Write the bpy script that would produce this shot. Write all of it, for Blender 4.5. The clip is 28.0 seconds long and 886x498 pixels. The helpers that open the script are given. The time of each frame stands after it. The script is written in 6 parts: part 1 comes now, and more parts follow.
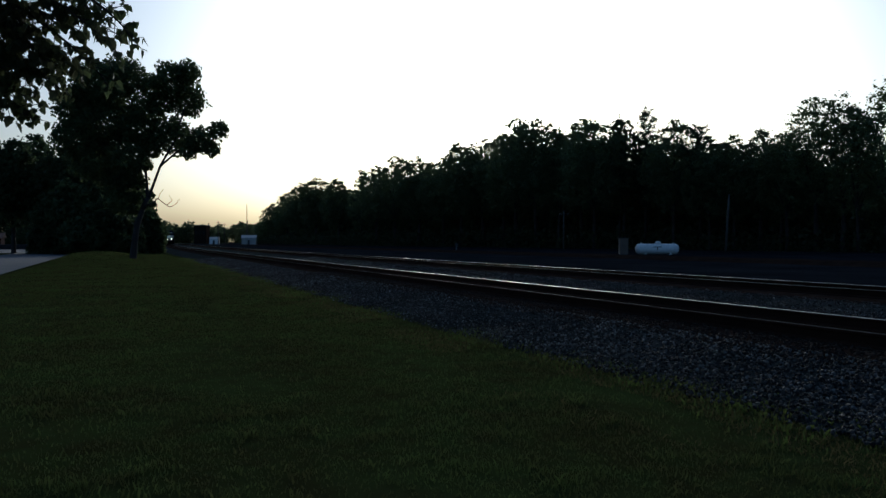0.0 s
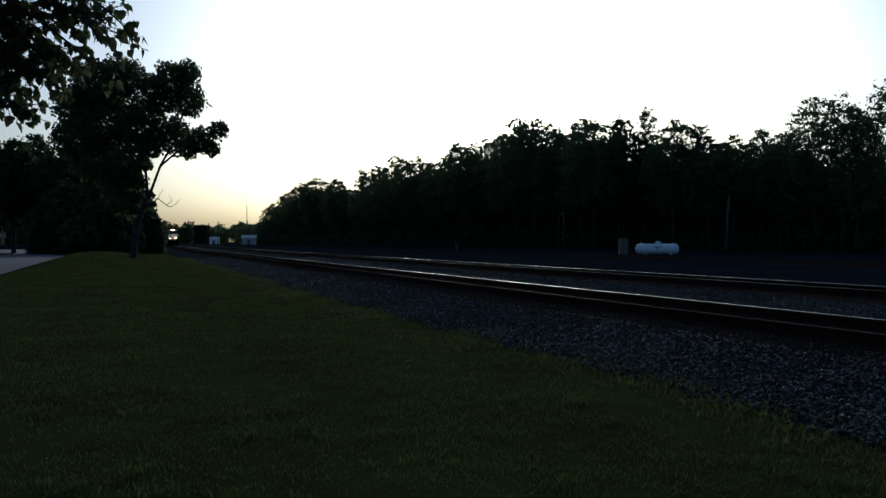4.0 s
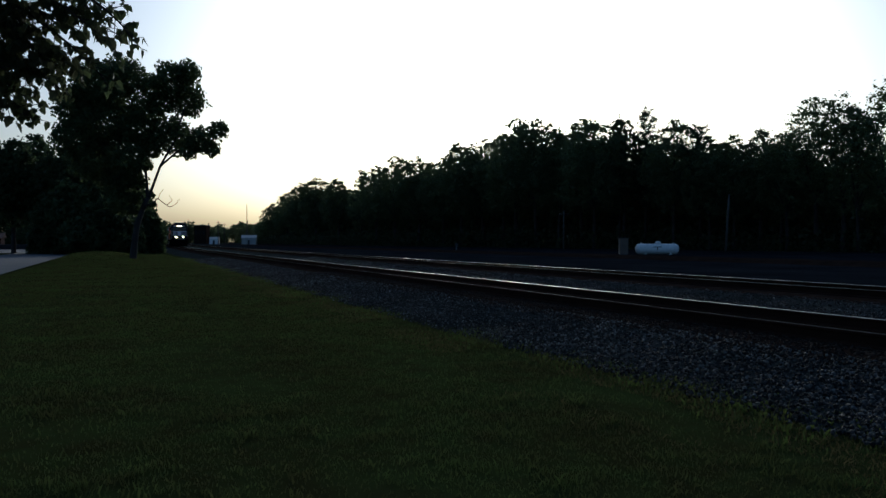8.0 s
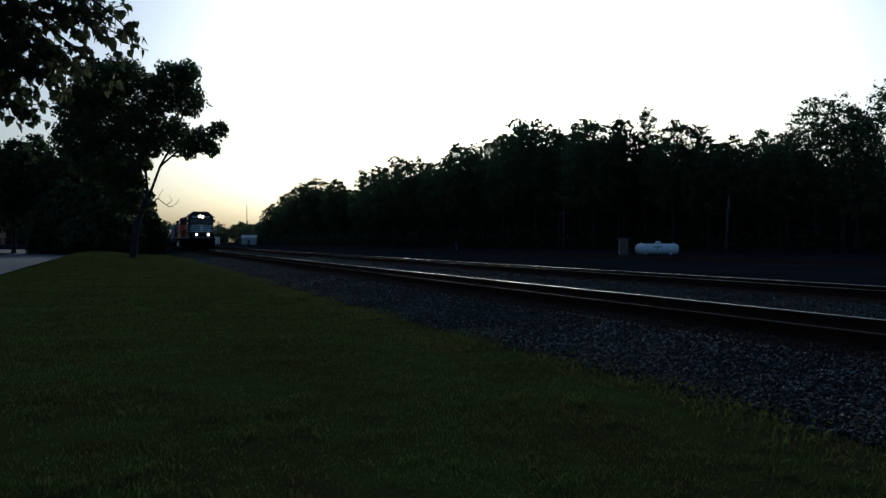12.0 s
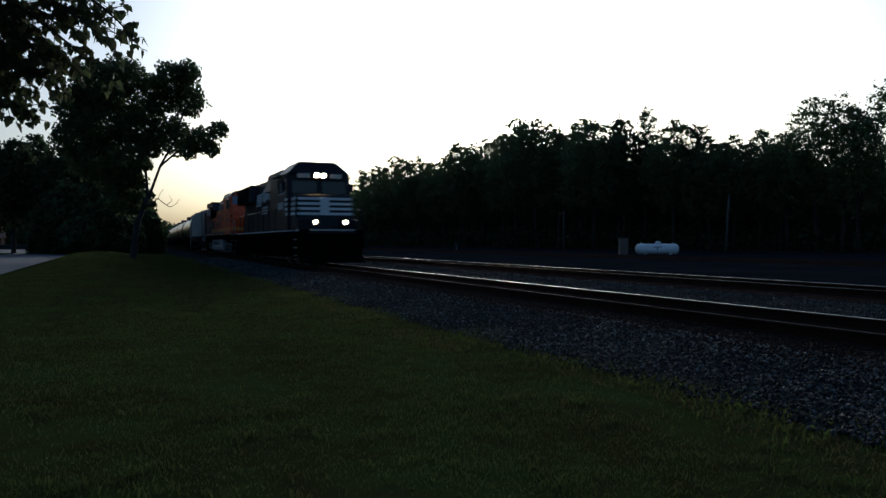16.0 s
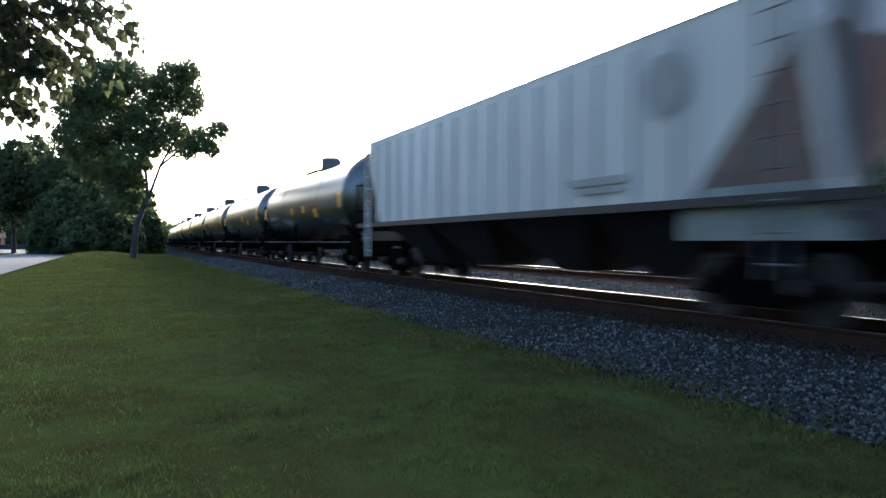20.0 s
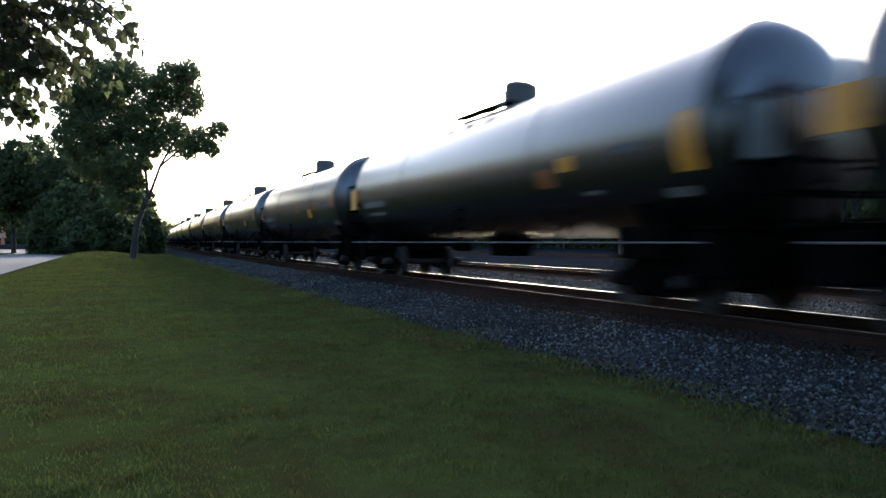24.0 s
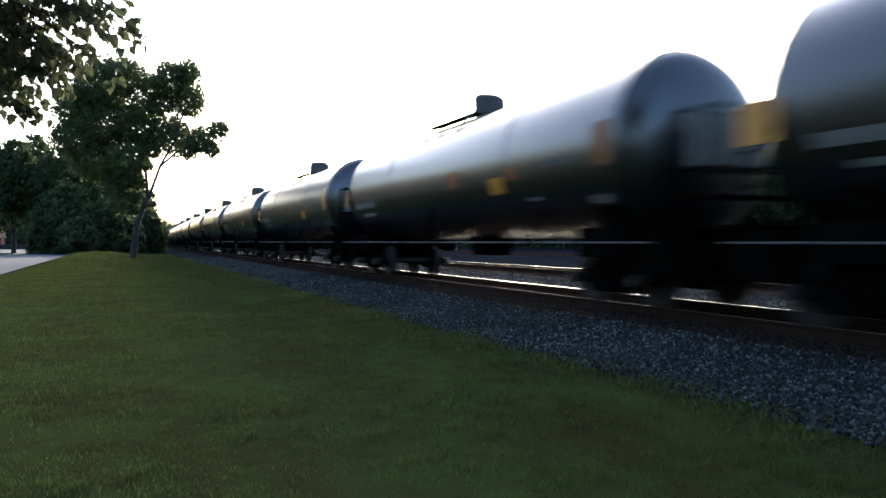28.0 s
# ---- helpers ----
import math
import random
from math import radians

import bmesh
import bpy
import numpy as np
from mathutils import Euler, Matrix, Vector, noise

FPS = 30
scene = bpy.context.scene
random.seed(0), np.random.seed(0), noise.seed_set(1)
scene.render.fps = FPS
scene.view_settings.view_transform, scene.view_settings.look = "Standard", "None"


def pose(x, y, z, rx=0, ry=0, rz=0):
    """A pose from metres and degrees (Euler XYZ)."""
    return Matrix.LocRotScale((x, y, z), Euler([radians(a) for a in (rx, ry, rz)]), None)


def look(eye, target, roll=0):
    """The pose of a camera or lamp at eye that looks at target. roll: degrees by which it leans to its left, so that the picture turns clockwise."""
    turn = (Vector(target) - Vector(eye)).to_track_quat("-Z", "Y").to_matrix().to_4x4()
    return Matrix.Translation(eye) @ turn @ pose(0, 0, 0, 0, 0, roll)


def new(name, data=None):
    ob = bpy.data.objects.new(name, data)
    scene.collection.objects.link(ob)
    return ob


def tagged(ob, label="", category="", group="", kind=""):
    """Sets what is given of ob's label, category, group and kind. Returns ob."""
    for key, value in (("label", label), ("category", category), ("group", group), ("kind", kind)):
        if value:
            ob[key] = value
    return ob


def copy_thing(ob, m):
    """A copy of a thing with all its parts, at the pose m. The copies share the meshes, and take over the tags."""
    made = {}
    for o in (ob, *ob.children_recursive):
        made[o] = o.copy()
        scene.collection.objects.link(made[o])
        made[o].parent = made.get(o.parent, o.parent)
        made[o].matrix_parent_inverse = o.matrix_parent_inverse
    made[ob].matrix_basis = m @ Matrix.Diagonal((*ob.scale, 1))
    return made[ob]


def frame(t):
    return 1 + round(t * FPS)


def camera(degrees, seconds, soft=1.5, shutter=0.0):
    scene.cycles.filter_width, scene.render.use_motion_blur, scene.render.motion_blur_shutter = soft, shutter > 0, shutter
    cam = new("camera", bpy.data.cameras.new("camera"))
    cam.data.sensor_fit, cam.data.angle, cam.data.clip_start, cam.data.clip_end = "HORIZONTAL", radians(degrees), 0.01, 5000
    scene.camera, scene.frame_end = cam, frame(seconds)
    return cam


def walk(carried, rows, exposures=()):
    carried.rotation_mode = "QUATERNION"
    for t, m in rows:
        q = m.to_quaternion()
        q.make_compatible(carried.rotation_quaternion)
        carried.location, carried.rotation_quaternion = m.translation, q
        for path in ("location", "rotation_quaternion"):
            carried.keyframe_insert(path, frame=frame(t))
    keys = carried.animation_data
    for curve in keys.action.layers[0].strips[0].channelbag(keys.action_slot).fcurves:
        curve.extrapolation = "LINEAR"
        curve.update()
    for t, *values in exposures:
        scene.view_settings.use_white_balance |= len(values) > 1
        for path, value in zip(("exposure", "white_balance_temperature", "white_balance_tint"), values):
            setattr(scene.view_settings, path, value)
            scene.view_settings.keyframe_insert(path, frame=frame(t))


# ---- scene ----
# The camera stands still on the lawn; tracks run along +Y, x grows away from the lawn.
# Rail tops lie at RAIL; the lawn round the camera is z = 0.
RAIL, EYE = 0.434, 1.5
TRACK, TRACK2 = 8.853, 16.005
cam = camera(60.6, 28.0, soft=1.5, shutter=0.85)
STAND = pose(0, 0, EYE, 90 - 0.557, 0, -23.415)
walk(cam, [(0, STAND), (28, STAND)],
     exposures=[(0, -0.7, 5250, 4), (14, -0.7, 5250, 4), (16, -0.55, 5400, 6), (17, 0.25, 5700, 8), (18, 2.3, 6050, 10), (18.6, 2.9, 6200, 11), (19.5, 2.75, 6200, 11), (21, 2.35, 6300, 11), (23, 2.25, 6400, 11), (28, 2.2, 6400, 11)])

# ---- world and sun ----
world = bpy.data.worlds.new("sky")
scene.world = world
world.use_nodes = True
SUN_AZ, SUN_EL = 28.5, 13.0
wn = world.node_tree
sky = wn.nodes.new("ShaderNodeTexSky")
sky.sky_type = "NISHITA"
sky.sun_disc = False
sky.sun_elevation, sky.sun_rotation = radians(SUN_EL), radians(SUN_AZ)
sky.dust_density, sky.air_density, sky.ozone_density = 4.6, 0.95, 3.0
wn.nodes["Background"].inputs["Strength"].default_value = 0.15
wn.links.new(sky.outputs[0], wn.nodes["Background"].inputs["Color"])
sun = new("sun", bpy.data.lights.new("sun", "SUN"))
sun.data.energy, sun.data.angle, sun.data.color = 1.0, radians(14), (1.0, 0.86, 0.7)
sun.matrix_world = look((math.sin(radians(SUN_AZ)) * 100, math.cos(radians(SUN_AZ)) * 100, math.tan(radians(SUN_EL)) * 100), (0, 0, 0))


# ---- materials ----
def material(name, colour, rough=0.8, metal=0.0, dark=0.6, grain=20.0, spots=1.5, bump=0.0, random_gain=0.0, coat=0.0, spec=0.5, glow=0.0, tint=None, span=0.3, sparse=0.0, streak=1.0):
    """Two scales of variation over a base colour, with relief; random_gain varies piece by piece, sparse makes few loose pieces bright, streak draws the pattern out along z."""
    m = bpy.data.materials.new(name)
    m.use_nodes = True
    nt = m.node_tree
    b = nt.nodes["Principled BSDF"]
    b.inputs["Roughness"].default_value, b.inputs["Metallic"].default_value = rough, metal
    b.inputs["Coat Roughness"].default_value = rough * 0.8
    b.inputs["Coat Weight"].default_value, b.inputs["Specular IOR Level"].default_value = coat, spec
    tc = nt.nodes.new("ShaderNodeTexCoord")
    fine, coarse = nt.nodes.new("ShaderNodeTexNoise"), nt.nodes.new("ShaderNodeTexNoise")
    fine.inputs["Scale"].default_value, coarse.inputs["Scale"].default_value = grain, spots
    fine.inputs["Detail"].default_value, coarse.inputs["Detail"].default_value = 5, 4
    place = nt.nodes.new("ShaderNodeMapping")
    place.inputs["Scale"].default_value = (1, 1, streak)
    nt.links.new(tc.outputs["Object"], place.inputs["Vector"])
    for n in (fine, coarse):
        nt.links.new(place.outputs[0], n.inputs["Vector"])
    add = nt.nodes.new("ShaderNodeMath")
    nt.links.new(fine.outputs["Fac"], add.inputs[0])
    nt.links.new(coarse.outputs["Fac"], add.inputs[1])
    ramp = nt.nodes.new("ShaderNodeMapRange")
    ramp.inputs["From Min"].default_value, ramp.inputs["From Max"].default_value = 1 - span, 1 + span
    nt.links.new(add.outputs[0], ramp.inputs["Value"])
    mix = nt.nodes.new("ShaderNodeMix")
    mix.data_type = "RGBA"
    low = tint if tint else tuple(c * dark for c in colour)
    mix.inputs["A"].default_value, mix.inputs["B"].default_value = (*low, 1), (*colour, 1)
    nt.links.new(ramp.outputs[0], mix.inputs["Factor"])
    out = mix.outputs["Result"]
    if random_gain:
        info, hsv = nt.nodes.new("ShaderNodeObjectInfo"), nt.nodes.new("ShaderNodeHueSaturation")
        geo = nt.nodes.new("ShaderNodeNewGeometry")
        s = nt.nodes.new("ShaderNodeMath")
        nt.links.new(info.outputs["Random"], s.inputs[0])
        nt.links.new(geo.outputs["Random Per Island"], s.inputs[1])
        r = nt.nodes.new("ShaderNodeMapRange")
        r.inputs["From Max"].default_value = 2.0
        r.inputs["To Min"].default_value, r.inputs["To Max"].default_value = 1 - random_gain, 1 + random_gain
        if sparse:
            s.operation = "POWER"
            s.inputs[1].default_value = 3.0
            nt.links.remove(s.inputs[1].links[0])
            nt.links.new(geo.outputs["Random Per Island"], s.inputs[0])
            r.inputs["From Max"].default_value, r.inputs["To Min"].default_value, r.inputs["To Max"].default_value = 1.0, 1 - random_gain, sparse
        nt.links.new(s.outputs[0], r.inputs["Value"])
        nt.links.new(r.outputs[0], hsv.inputs["Value"])
        nt.links.new(out, hsv.inputs["Color"])
        out = hsv.outputs[0]
    nt.links.new(out, b.inputs["Base Color"])
    if bump:
        bp = nt.nodes.new("ShaderNodeBump")
        bp.inputs["Strength"].default_value, bp.inputs["Distance"].default_value = min(1, bump * 20), bump
        nt.links.new(fine.outputs["Fac"], bp.inputs["Height"])
        nt.links.new(bp.outputs[0], b.inputs["Normal"])
    if glow:
        b.inputs["Emission Color"].default_value = (*colour, 1)
        b.inputs["Emission Strength"].default_value = glow
    return m


def leaf_material(name, colour, tint, spread=0.35, grain=3.0, spots=0.4, spec=0.3, span=0.3):
    m = material(name, colour, rough=0.55, grain=grain, spots=spots, tint=tint, random_gain=spread, spec=spec, span=span)
    nt = m.node_tree
    b = nt.nodes["Principled BSDF"]
    tr, ms = nt.nodes.new("ShaderNodeBsdfTranslucent"), nt.nodes.new("ShaderNodeMixShader")
    ms.inputs[0].default_value = 0.58
    src = b.inputs["Base Color"].links[0].from_socket
    nt.links.new(src, tr.inputs["Color"])
    nt.links.new(b.outputs[0], ms.inputs[1])
    nt.links.new(tr.outputs[0], ms.inputs[2])
    nt.links.new(ms.outputs[0], nt.nodes["Material Output"].inputs["Surface"])
    return m


M_LAWN = material("lawn", (0.038, 0.053, 0.017), 1.0, grain=3.2, spots=0.7, tint=(0.032, 0.034, 0.013), spec=0.0, span=0.2)
M_BLADE = leaf_material("grass_blade", (0.053, 0.076, 0.023), (0.047, 0.050, 0.019), 0.4, grain=3.2, spots=0.7, spec=0.0, span=0.2)
M_BALLAST = material("ballast", (0.044, 0.053, 0.055), 1.0, grain=38, spots=0.7, dark=0.25, bump=0.04, spec=0.0)
M_STONE = material("ballast_stone", (0.052, 0.062, 0.066), 0.7, grain=14, spots=0.5, dark=0.25, random_gain=0.8, sparse=3.4, spec=0.2)
M_STAINED = material("stained_ballast", (0.032, 0.023, 0.019), 1.0, grain=24, spots=1.0, dark=0.4, bump=0.04, spec=0.0)
M_YARD = material("yard_gravel", (0.020, 0.0235, 0.029), 1.0, grain=9, spots=0.2, dark=0.3, bump=0.03, spec=0.0)
M_ROAD = material("asphalt", (0.085, 0.092, 0.106), 0.95, grain=40, spots=0.3, dark=0.7, bump=0.006)
M_TIE = material("tie_wood", (0.042, 0.033, 0.027), 1.0, grain=30, spots=2, dark=0.5, bump=0.01, random_gain=0.3, spec=0.0)
# Brown stain and the rail's shadow, both held in this stone colour.
M_STAINSHADE = material("stained_stone", (0.034, 0.027, 0.023), 0.85, grain=14, spots=2, dark=0.5, random_gain=0.6, spec=0.08)
M_RAILDULL = material("rail_tarnish", (0.2, 0.18, 0.17), 0.5, metal=1.0, dark=0.6)
M_RAILTOP = material("rail_polish", (0.8, 0.79, 0.77), 0.36, metal=1.0, dark=0.9)
M_RAIL = material("rail_rust", (0.045, 0.027, 0.02), 1.0, metal=0.0, spec=0.0, grain=40, dark=0.6)
M_BARK = material("bark", (0.04, 0.034, 0.03), 0.95, grain=12, spots=1, dark=0.45, bump=0.03)
M_LEAF = leaf_material("tree_leaf", (0.11, 0.145, 0.055), (0.068, 0.09, 0.04))
M_LEAF2 = leaf_material("wood_leaf", (0.12, 0.155, 0.068), (0.08, 0.11, 0.05))
# Darker copy of tree_leaf: the dense trees' shade is put into the colour.
M_LEAF_SHADE = leaf_material("dark_tree_leaf", (0.085, 0.115, 0.045), (0.05, 0.07, 0.032))
M_PINE = leaf_material("pine_needles", (0.035, 0.07, 0.035), (0.02, 0.045, 0.025))
# Darker than wood_leaf: the unlit inside of the woods is painted in.
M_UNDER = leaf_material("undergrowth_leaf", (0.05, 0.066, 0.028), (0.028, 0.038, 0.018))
M_DRY = leaf_material("dry_grass", (0.105, 0.09, 0.04), (0.07, 0.066, 0.028), 0.4, spec=0.0)
M_WHITE = material("white_paint", (0.82, 0.82, 0.80), 0.4, dark=0.85, grain=5, spots=1)
M_BLACK = material("black_paint", (0.0065, 0.008, 0.0145), 0.38, dark=0.6, grain=6, spots=0.7, spec=0.28, streak=0.3)
M_NEARBLACK = material("grimy_black_steel", (0.006, 0.0055, 0.005), 1.0, dark=0.5, grain=9, spots=1.2, bump=0.004, spec=0.0)
M_ORANGE = material("orange_paint", (0.72, 0.105, 0.025), 0.5, dark=0.55, grain=4, spots=0.9, spec=0.3)
M_GREY = material("hopper_grey", (0.54, 0.53, 0.49), 0.5, dark=0.6, grain=4, spots=0.7, streak=0.12, span=0.35)
M_YELLOW = material("yellow_paint", (0.72, 0.30, 0.03), 0.45, dark=0.85)
M_LAMP = material("lit_lamp_glass", (1.0, 0.66, 0.28), 0.3, dark=1.0, glow=300)


# ---- mesh tools ----
def part(name, bm, mat, parent=None, label="", at=None, smooth=False):
    me = bpy.data.meshes.new(name)
    bm.to_mesh(me)
    bm.free()
    me.materials.append(mat)
    if smooth:
        me.polygons.foreach_set("use_smooth", [True] * len(me.polygons))
    ob = new(name, me)
    if parent:
        ob.parent = parent
    if at is not None:
        ob.matrix_local = at
    if label:
        ob["label"] = label
    return ob


def raw(name, verts, faces, mat, parent=None, smooth=False):
    me = bpy.data.meshes.new(name)
    me.from_pydata([tuple(v) for v in verts], [], faces)
    me.materials.append(mat)
    if smooth:
        me.polygons.foreach_set("use_smooth", [True] * len(me.polygons))
    ob = new(name, me)
    if parent:
        ob.parent = parent
    return ob


def again(ob, at, parent=None):
    """Another piece on the same mesh."""
    o = new(ob.name.split(".")[0], ob.data)
    o.parent = parent if parent else ob.parent
    o.matrix_local = at
    if "label" in ob:
        o["label"] = ob["label"]
    return o


def box(bm, x0, x1, y0, y1, z0, z1, bevel=0.0):
    r = bmesh.ops.create_cube(bm, size=1.0)
    vs = r["verts"]
    for v in vs:
        v.co = Vector(((x0 + x1) / 2 + v.co.x * (x1 - x0), (y0 + y1) / 2 + v.co.y * (y1 - y0), (z0 + z1) / 2 + v.co.z * (z1 - z0)))
    if bevel:
        es = {e for v in vs for e in v.link_edges}
        bmesh.ops.bevel(bm, geom=list(es), offset=bevel, segments=2, affect="EDGES", profile=0.5)
    return vs


def boxed(*dims, bevel=0.0):
    bm = bmesh.new()
    box(bm, *dims, bevel=bevel)
    return bm


def tube(bm, a, b, r0, r1=None, seg=8, caps=True):
    a, b = Vector(a), Vector(b)
    r1 = r0 if r1 is None else r1
    q = (b - a).to_track_quat("Z", "Y").to_matrix()
    rings = []
    for p, r in ((a, r0), (b, r1)):
        rings.append([bm.verts.new(p + q @ Vector((math.cos(i * math.tau / seg) * r, math.sin(i * math.tau / seg) * r, 0))) for i in range(seg)])
    for i in range(seg):
        bm.faces.new((rings[0][i], rings[0][(i + 1) % seg], rings[1][(i + 1) % seg], rings[1][i]))
    if caps:
        bm.faces.new(rings[0][::-1])
        bm.faces.new(rings[1])


def tubed(*args, **kw):
    bm = bmesh.new()
    tube(bm, *args, **kw)
    return bm


def chain(bm, points, r0, r1, seg=6):
    """A bent tapering limb."""
    n = len(points) - 1
    for i in range(n):
        tube(bm, points[i], points[i + 1], r0 + (r1 - r0) * i / n, r0 + (r1 - r0) * (i + 1) / n, seg, caps=(i == n - 1))


def prism(bm, outline, y0, y1):
    """An x-z outline drawn out along y."""
    a = [bm.verts.new((x, y0, z)) for x, z in outline]
    b = [bm.verts.new((x, y1, z)) for x, z in outline]
    n = len(a)
    for i in range(n):
        bm.faces.new((a[i], a[(i + 1) % n], b[(i + 1) % n], b[i]))
    bm.faces.new(a[::-1])
    bm.faces.new(b)
    bmesh.ops.recalc_face_normals(bm, faces=bm.faces)


def prismed(outline, y0, y1):
    bm = bmesh.new()
    prism(bm, outline, y0, y1)
    return bm


def side_prism(outline, x0, x1):
    """A y-z outline drawn out along x."""
    bm = bmesh.new()
    a = [bm.verts.new((x0, y, z)) for y, z in outline]
    b = [bm.verts.new((x1, y, z)) for y, z in outline]
    n = len(a)
    for i in range(n):
        bm.faces.new((a[i], a[(i + 1) % n], b[(i + 1) % n], b[i]))
    bm.faces.new(a[::-1])
    bm.faces.new(b)
    bmesh.ops.recalc_face_normals(bm, faces=bm.faces)
    return bm


def thing(name, at, label, category, group="", kind=""):
    e = new(name)
    e.matrix_world = at
    return tagged(e, label, category, group, kind)


# ---- the line of the tracks ----
CURVE, BENT = 1.2e-4, 200.0


def bend(y):
    """How far the tracks have swung to +x at y."""
    if y <= 0:
        return 0.0
    return CURVE * y * y if y < BENT else CURVE * BENT * BENT + 2 * CURVE * BENT * (y - BENT)


def swing(y):
    """Degrees by which the tracks' direction has turned at y."""
    return math.degrees(math.atan(2 * CURVE * min(max(y, 0), BENT)))


# ---- ground, road, yard ----
def ground_height(x, y):
    n = noise.noise(Vector((x * 0.05, y * 0.05, 1.3))) * 0.08 + noise.noise(Vector((x * 0.3, y * 0.3, 4.1))) * 0.025
    near = max(0.0, 1 - math.hypot(x, y) / 6)
    toe = min(1.0, max(0.0, (x - bend(y) - 4.6) / 1.2))
    mound = 0.45 * math.exp(-((x + 1.5) / 3.2) ** 2 - ((y - 88) / 26) ** 2)
    road = min(1.0, max(0.0, (-x - 4.0) / 1.0))
    h = n * (1 - toe) * (1 - road) * (1 - near * 0.8) + mound * (1 - road) - 0.10 * road + 0.02 * toe
    return h


def build_ground():
    xs = [-1500, -700, -300, -120, -60, -40, -25, -16, -13, -11, -9, -7] + [i * 0.5 - 6 for i in range(27)] + [8, 9.5, 12, 14, 18, 24, 30, 40, 55, 70, 85, 110, 160, 300, 700, 1500]
    ys = [-1500, -600, -200, -80, -40, -20, -10, -5] + [i * 1.0 - 3 for i in range(34)] + [i * 3.0 + 32 for i in range(40)] + [155, 165, 180, 200, 225, 260, 300, 350, 420, 500, 650, 900, 1500, 3000]
    verts = [(x, y, ground_height(x, y)) for y in ys for x in xs]
    w = len(xs)
    faces = [(j * w + i, j * w + i + 1, (j + 1) * w + i + 1, (j + 1) * w + i) for j in range(len(ys) - 1) for i in range(w - 1)]
    g = raw("ground", verts, faces, M_LAWN, smooth=True)
    tagged(g, "mown green lawn with thin brown patches", "lawn", kind="structure")


def strip(name, mat, profile, ys, label, category, follow=True):
    """A long bed: an x-z profile carried along the line of the tracks."""
    verts, faces = [], []
    n = len(profile)
    for y in ys:
        off = bend(y) if follow else 0.0
        verts += [(x + off, y, z) for x, z in profile]
    for j in range(len(ys) - 1):
        for i in range(n - 1):
            faces.append((j * n + i, j * n + i + 1, (j + 1) * n + i + 1, (j + 1) * n + i))
    o = raw(name, verts, faces, mat, smooth=False)
    return tagged(o, label, category, kind="structure")


LONG = [-120, -60, -30, -15] + [i * 4.0 for i in range(60)] + [250, 270, 300, 340, 400, 480, 600, 800, 1100]


def build_beds():
    strip("ballast_shoulder", M_BALLAST, [(5.0, -0.03), (5.5, 0.05), (6.2, 0.12), (6.95, 0.24)], LONG, "grey crushed stone ballast shoulder beside the track", "ballast")
    strip("track_bed", M_STAINED, [(6.95, 0.24), (7.3, 0.262), (10.4, 0.262), (10.8, 0.23)], LONG, "brown stained ballast under the near track", "ballast")
    strip("ballast_between", M_BALLAST, [(10.8, 0.23), (11.6, 0.16), (13.2, 0.15), (14.0, 0.24)], LONG, "grey crushed stone ballast between two tracks", "ballast")
    strip("track_bed_far", M_STAINED, [(14.0, 0.24), (14.4, 0.262), (17.5, 0.262), (18.0, 0.22)], LONG, "brown stained ballast under the far track", "ballast")
    strip("yard", M_YARD, [(18.0, 0.22), (20, 0.16), (37, 0.12), (66, 0.16), (84, 0.5), (140, 1.0)], LONG, "dark gravel yard strip in front of the woods", "gravel yard")
    strip("siding_bed", M_STAINED, [(37.2, 0.1), (38, 0.34), (41.5, 0.34), (42.3, 0.1)], LONG, "low dark bed of a disused siding", "ballast")
    strip("crossing_lane", M_ROAD, [(-50, -0.07), (-12.2, -0.065)], [118, 130, 150, 176], "grey asphalt lane joining beyond the lawn", "road", follow=False)
    strip("road", M_ROAD, [(-12.2, -0.06), (-8.6, 0.0), (-5.0, -0.06)], [-60, -20, 0, 20, 40, 60, 80, 100, 130, 170], "grey asphalt lane beside the lawn", "road", follow=False)


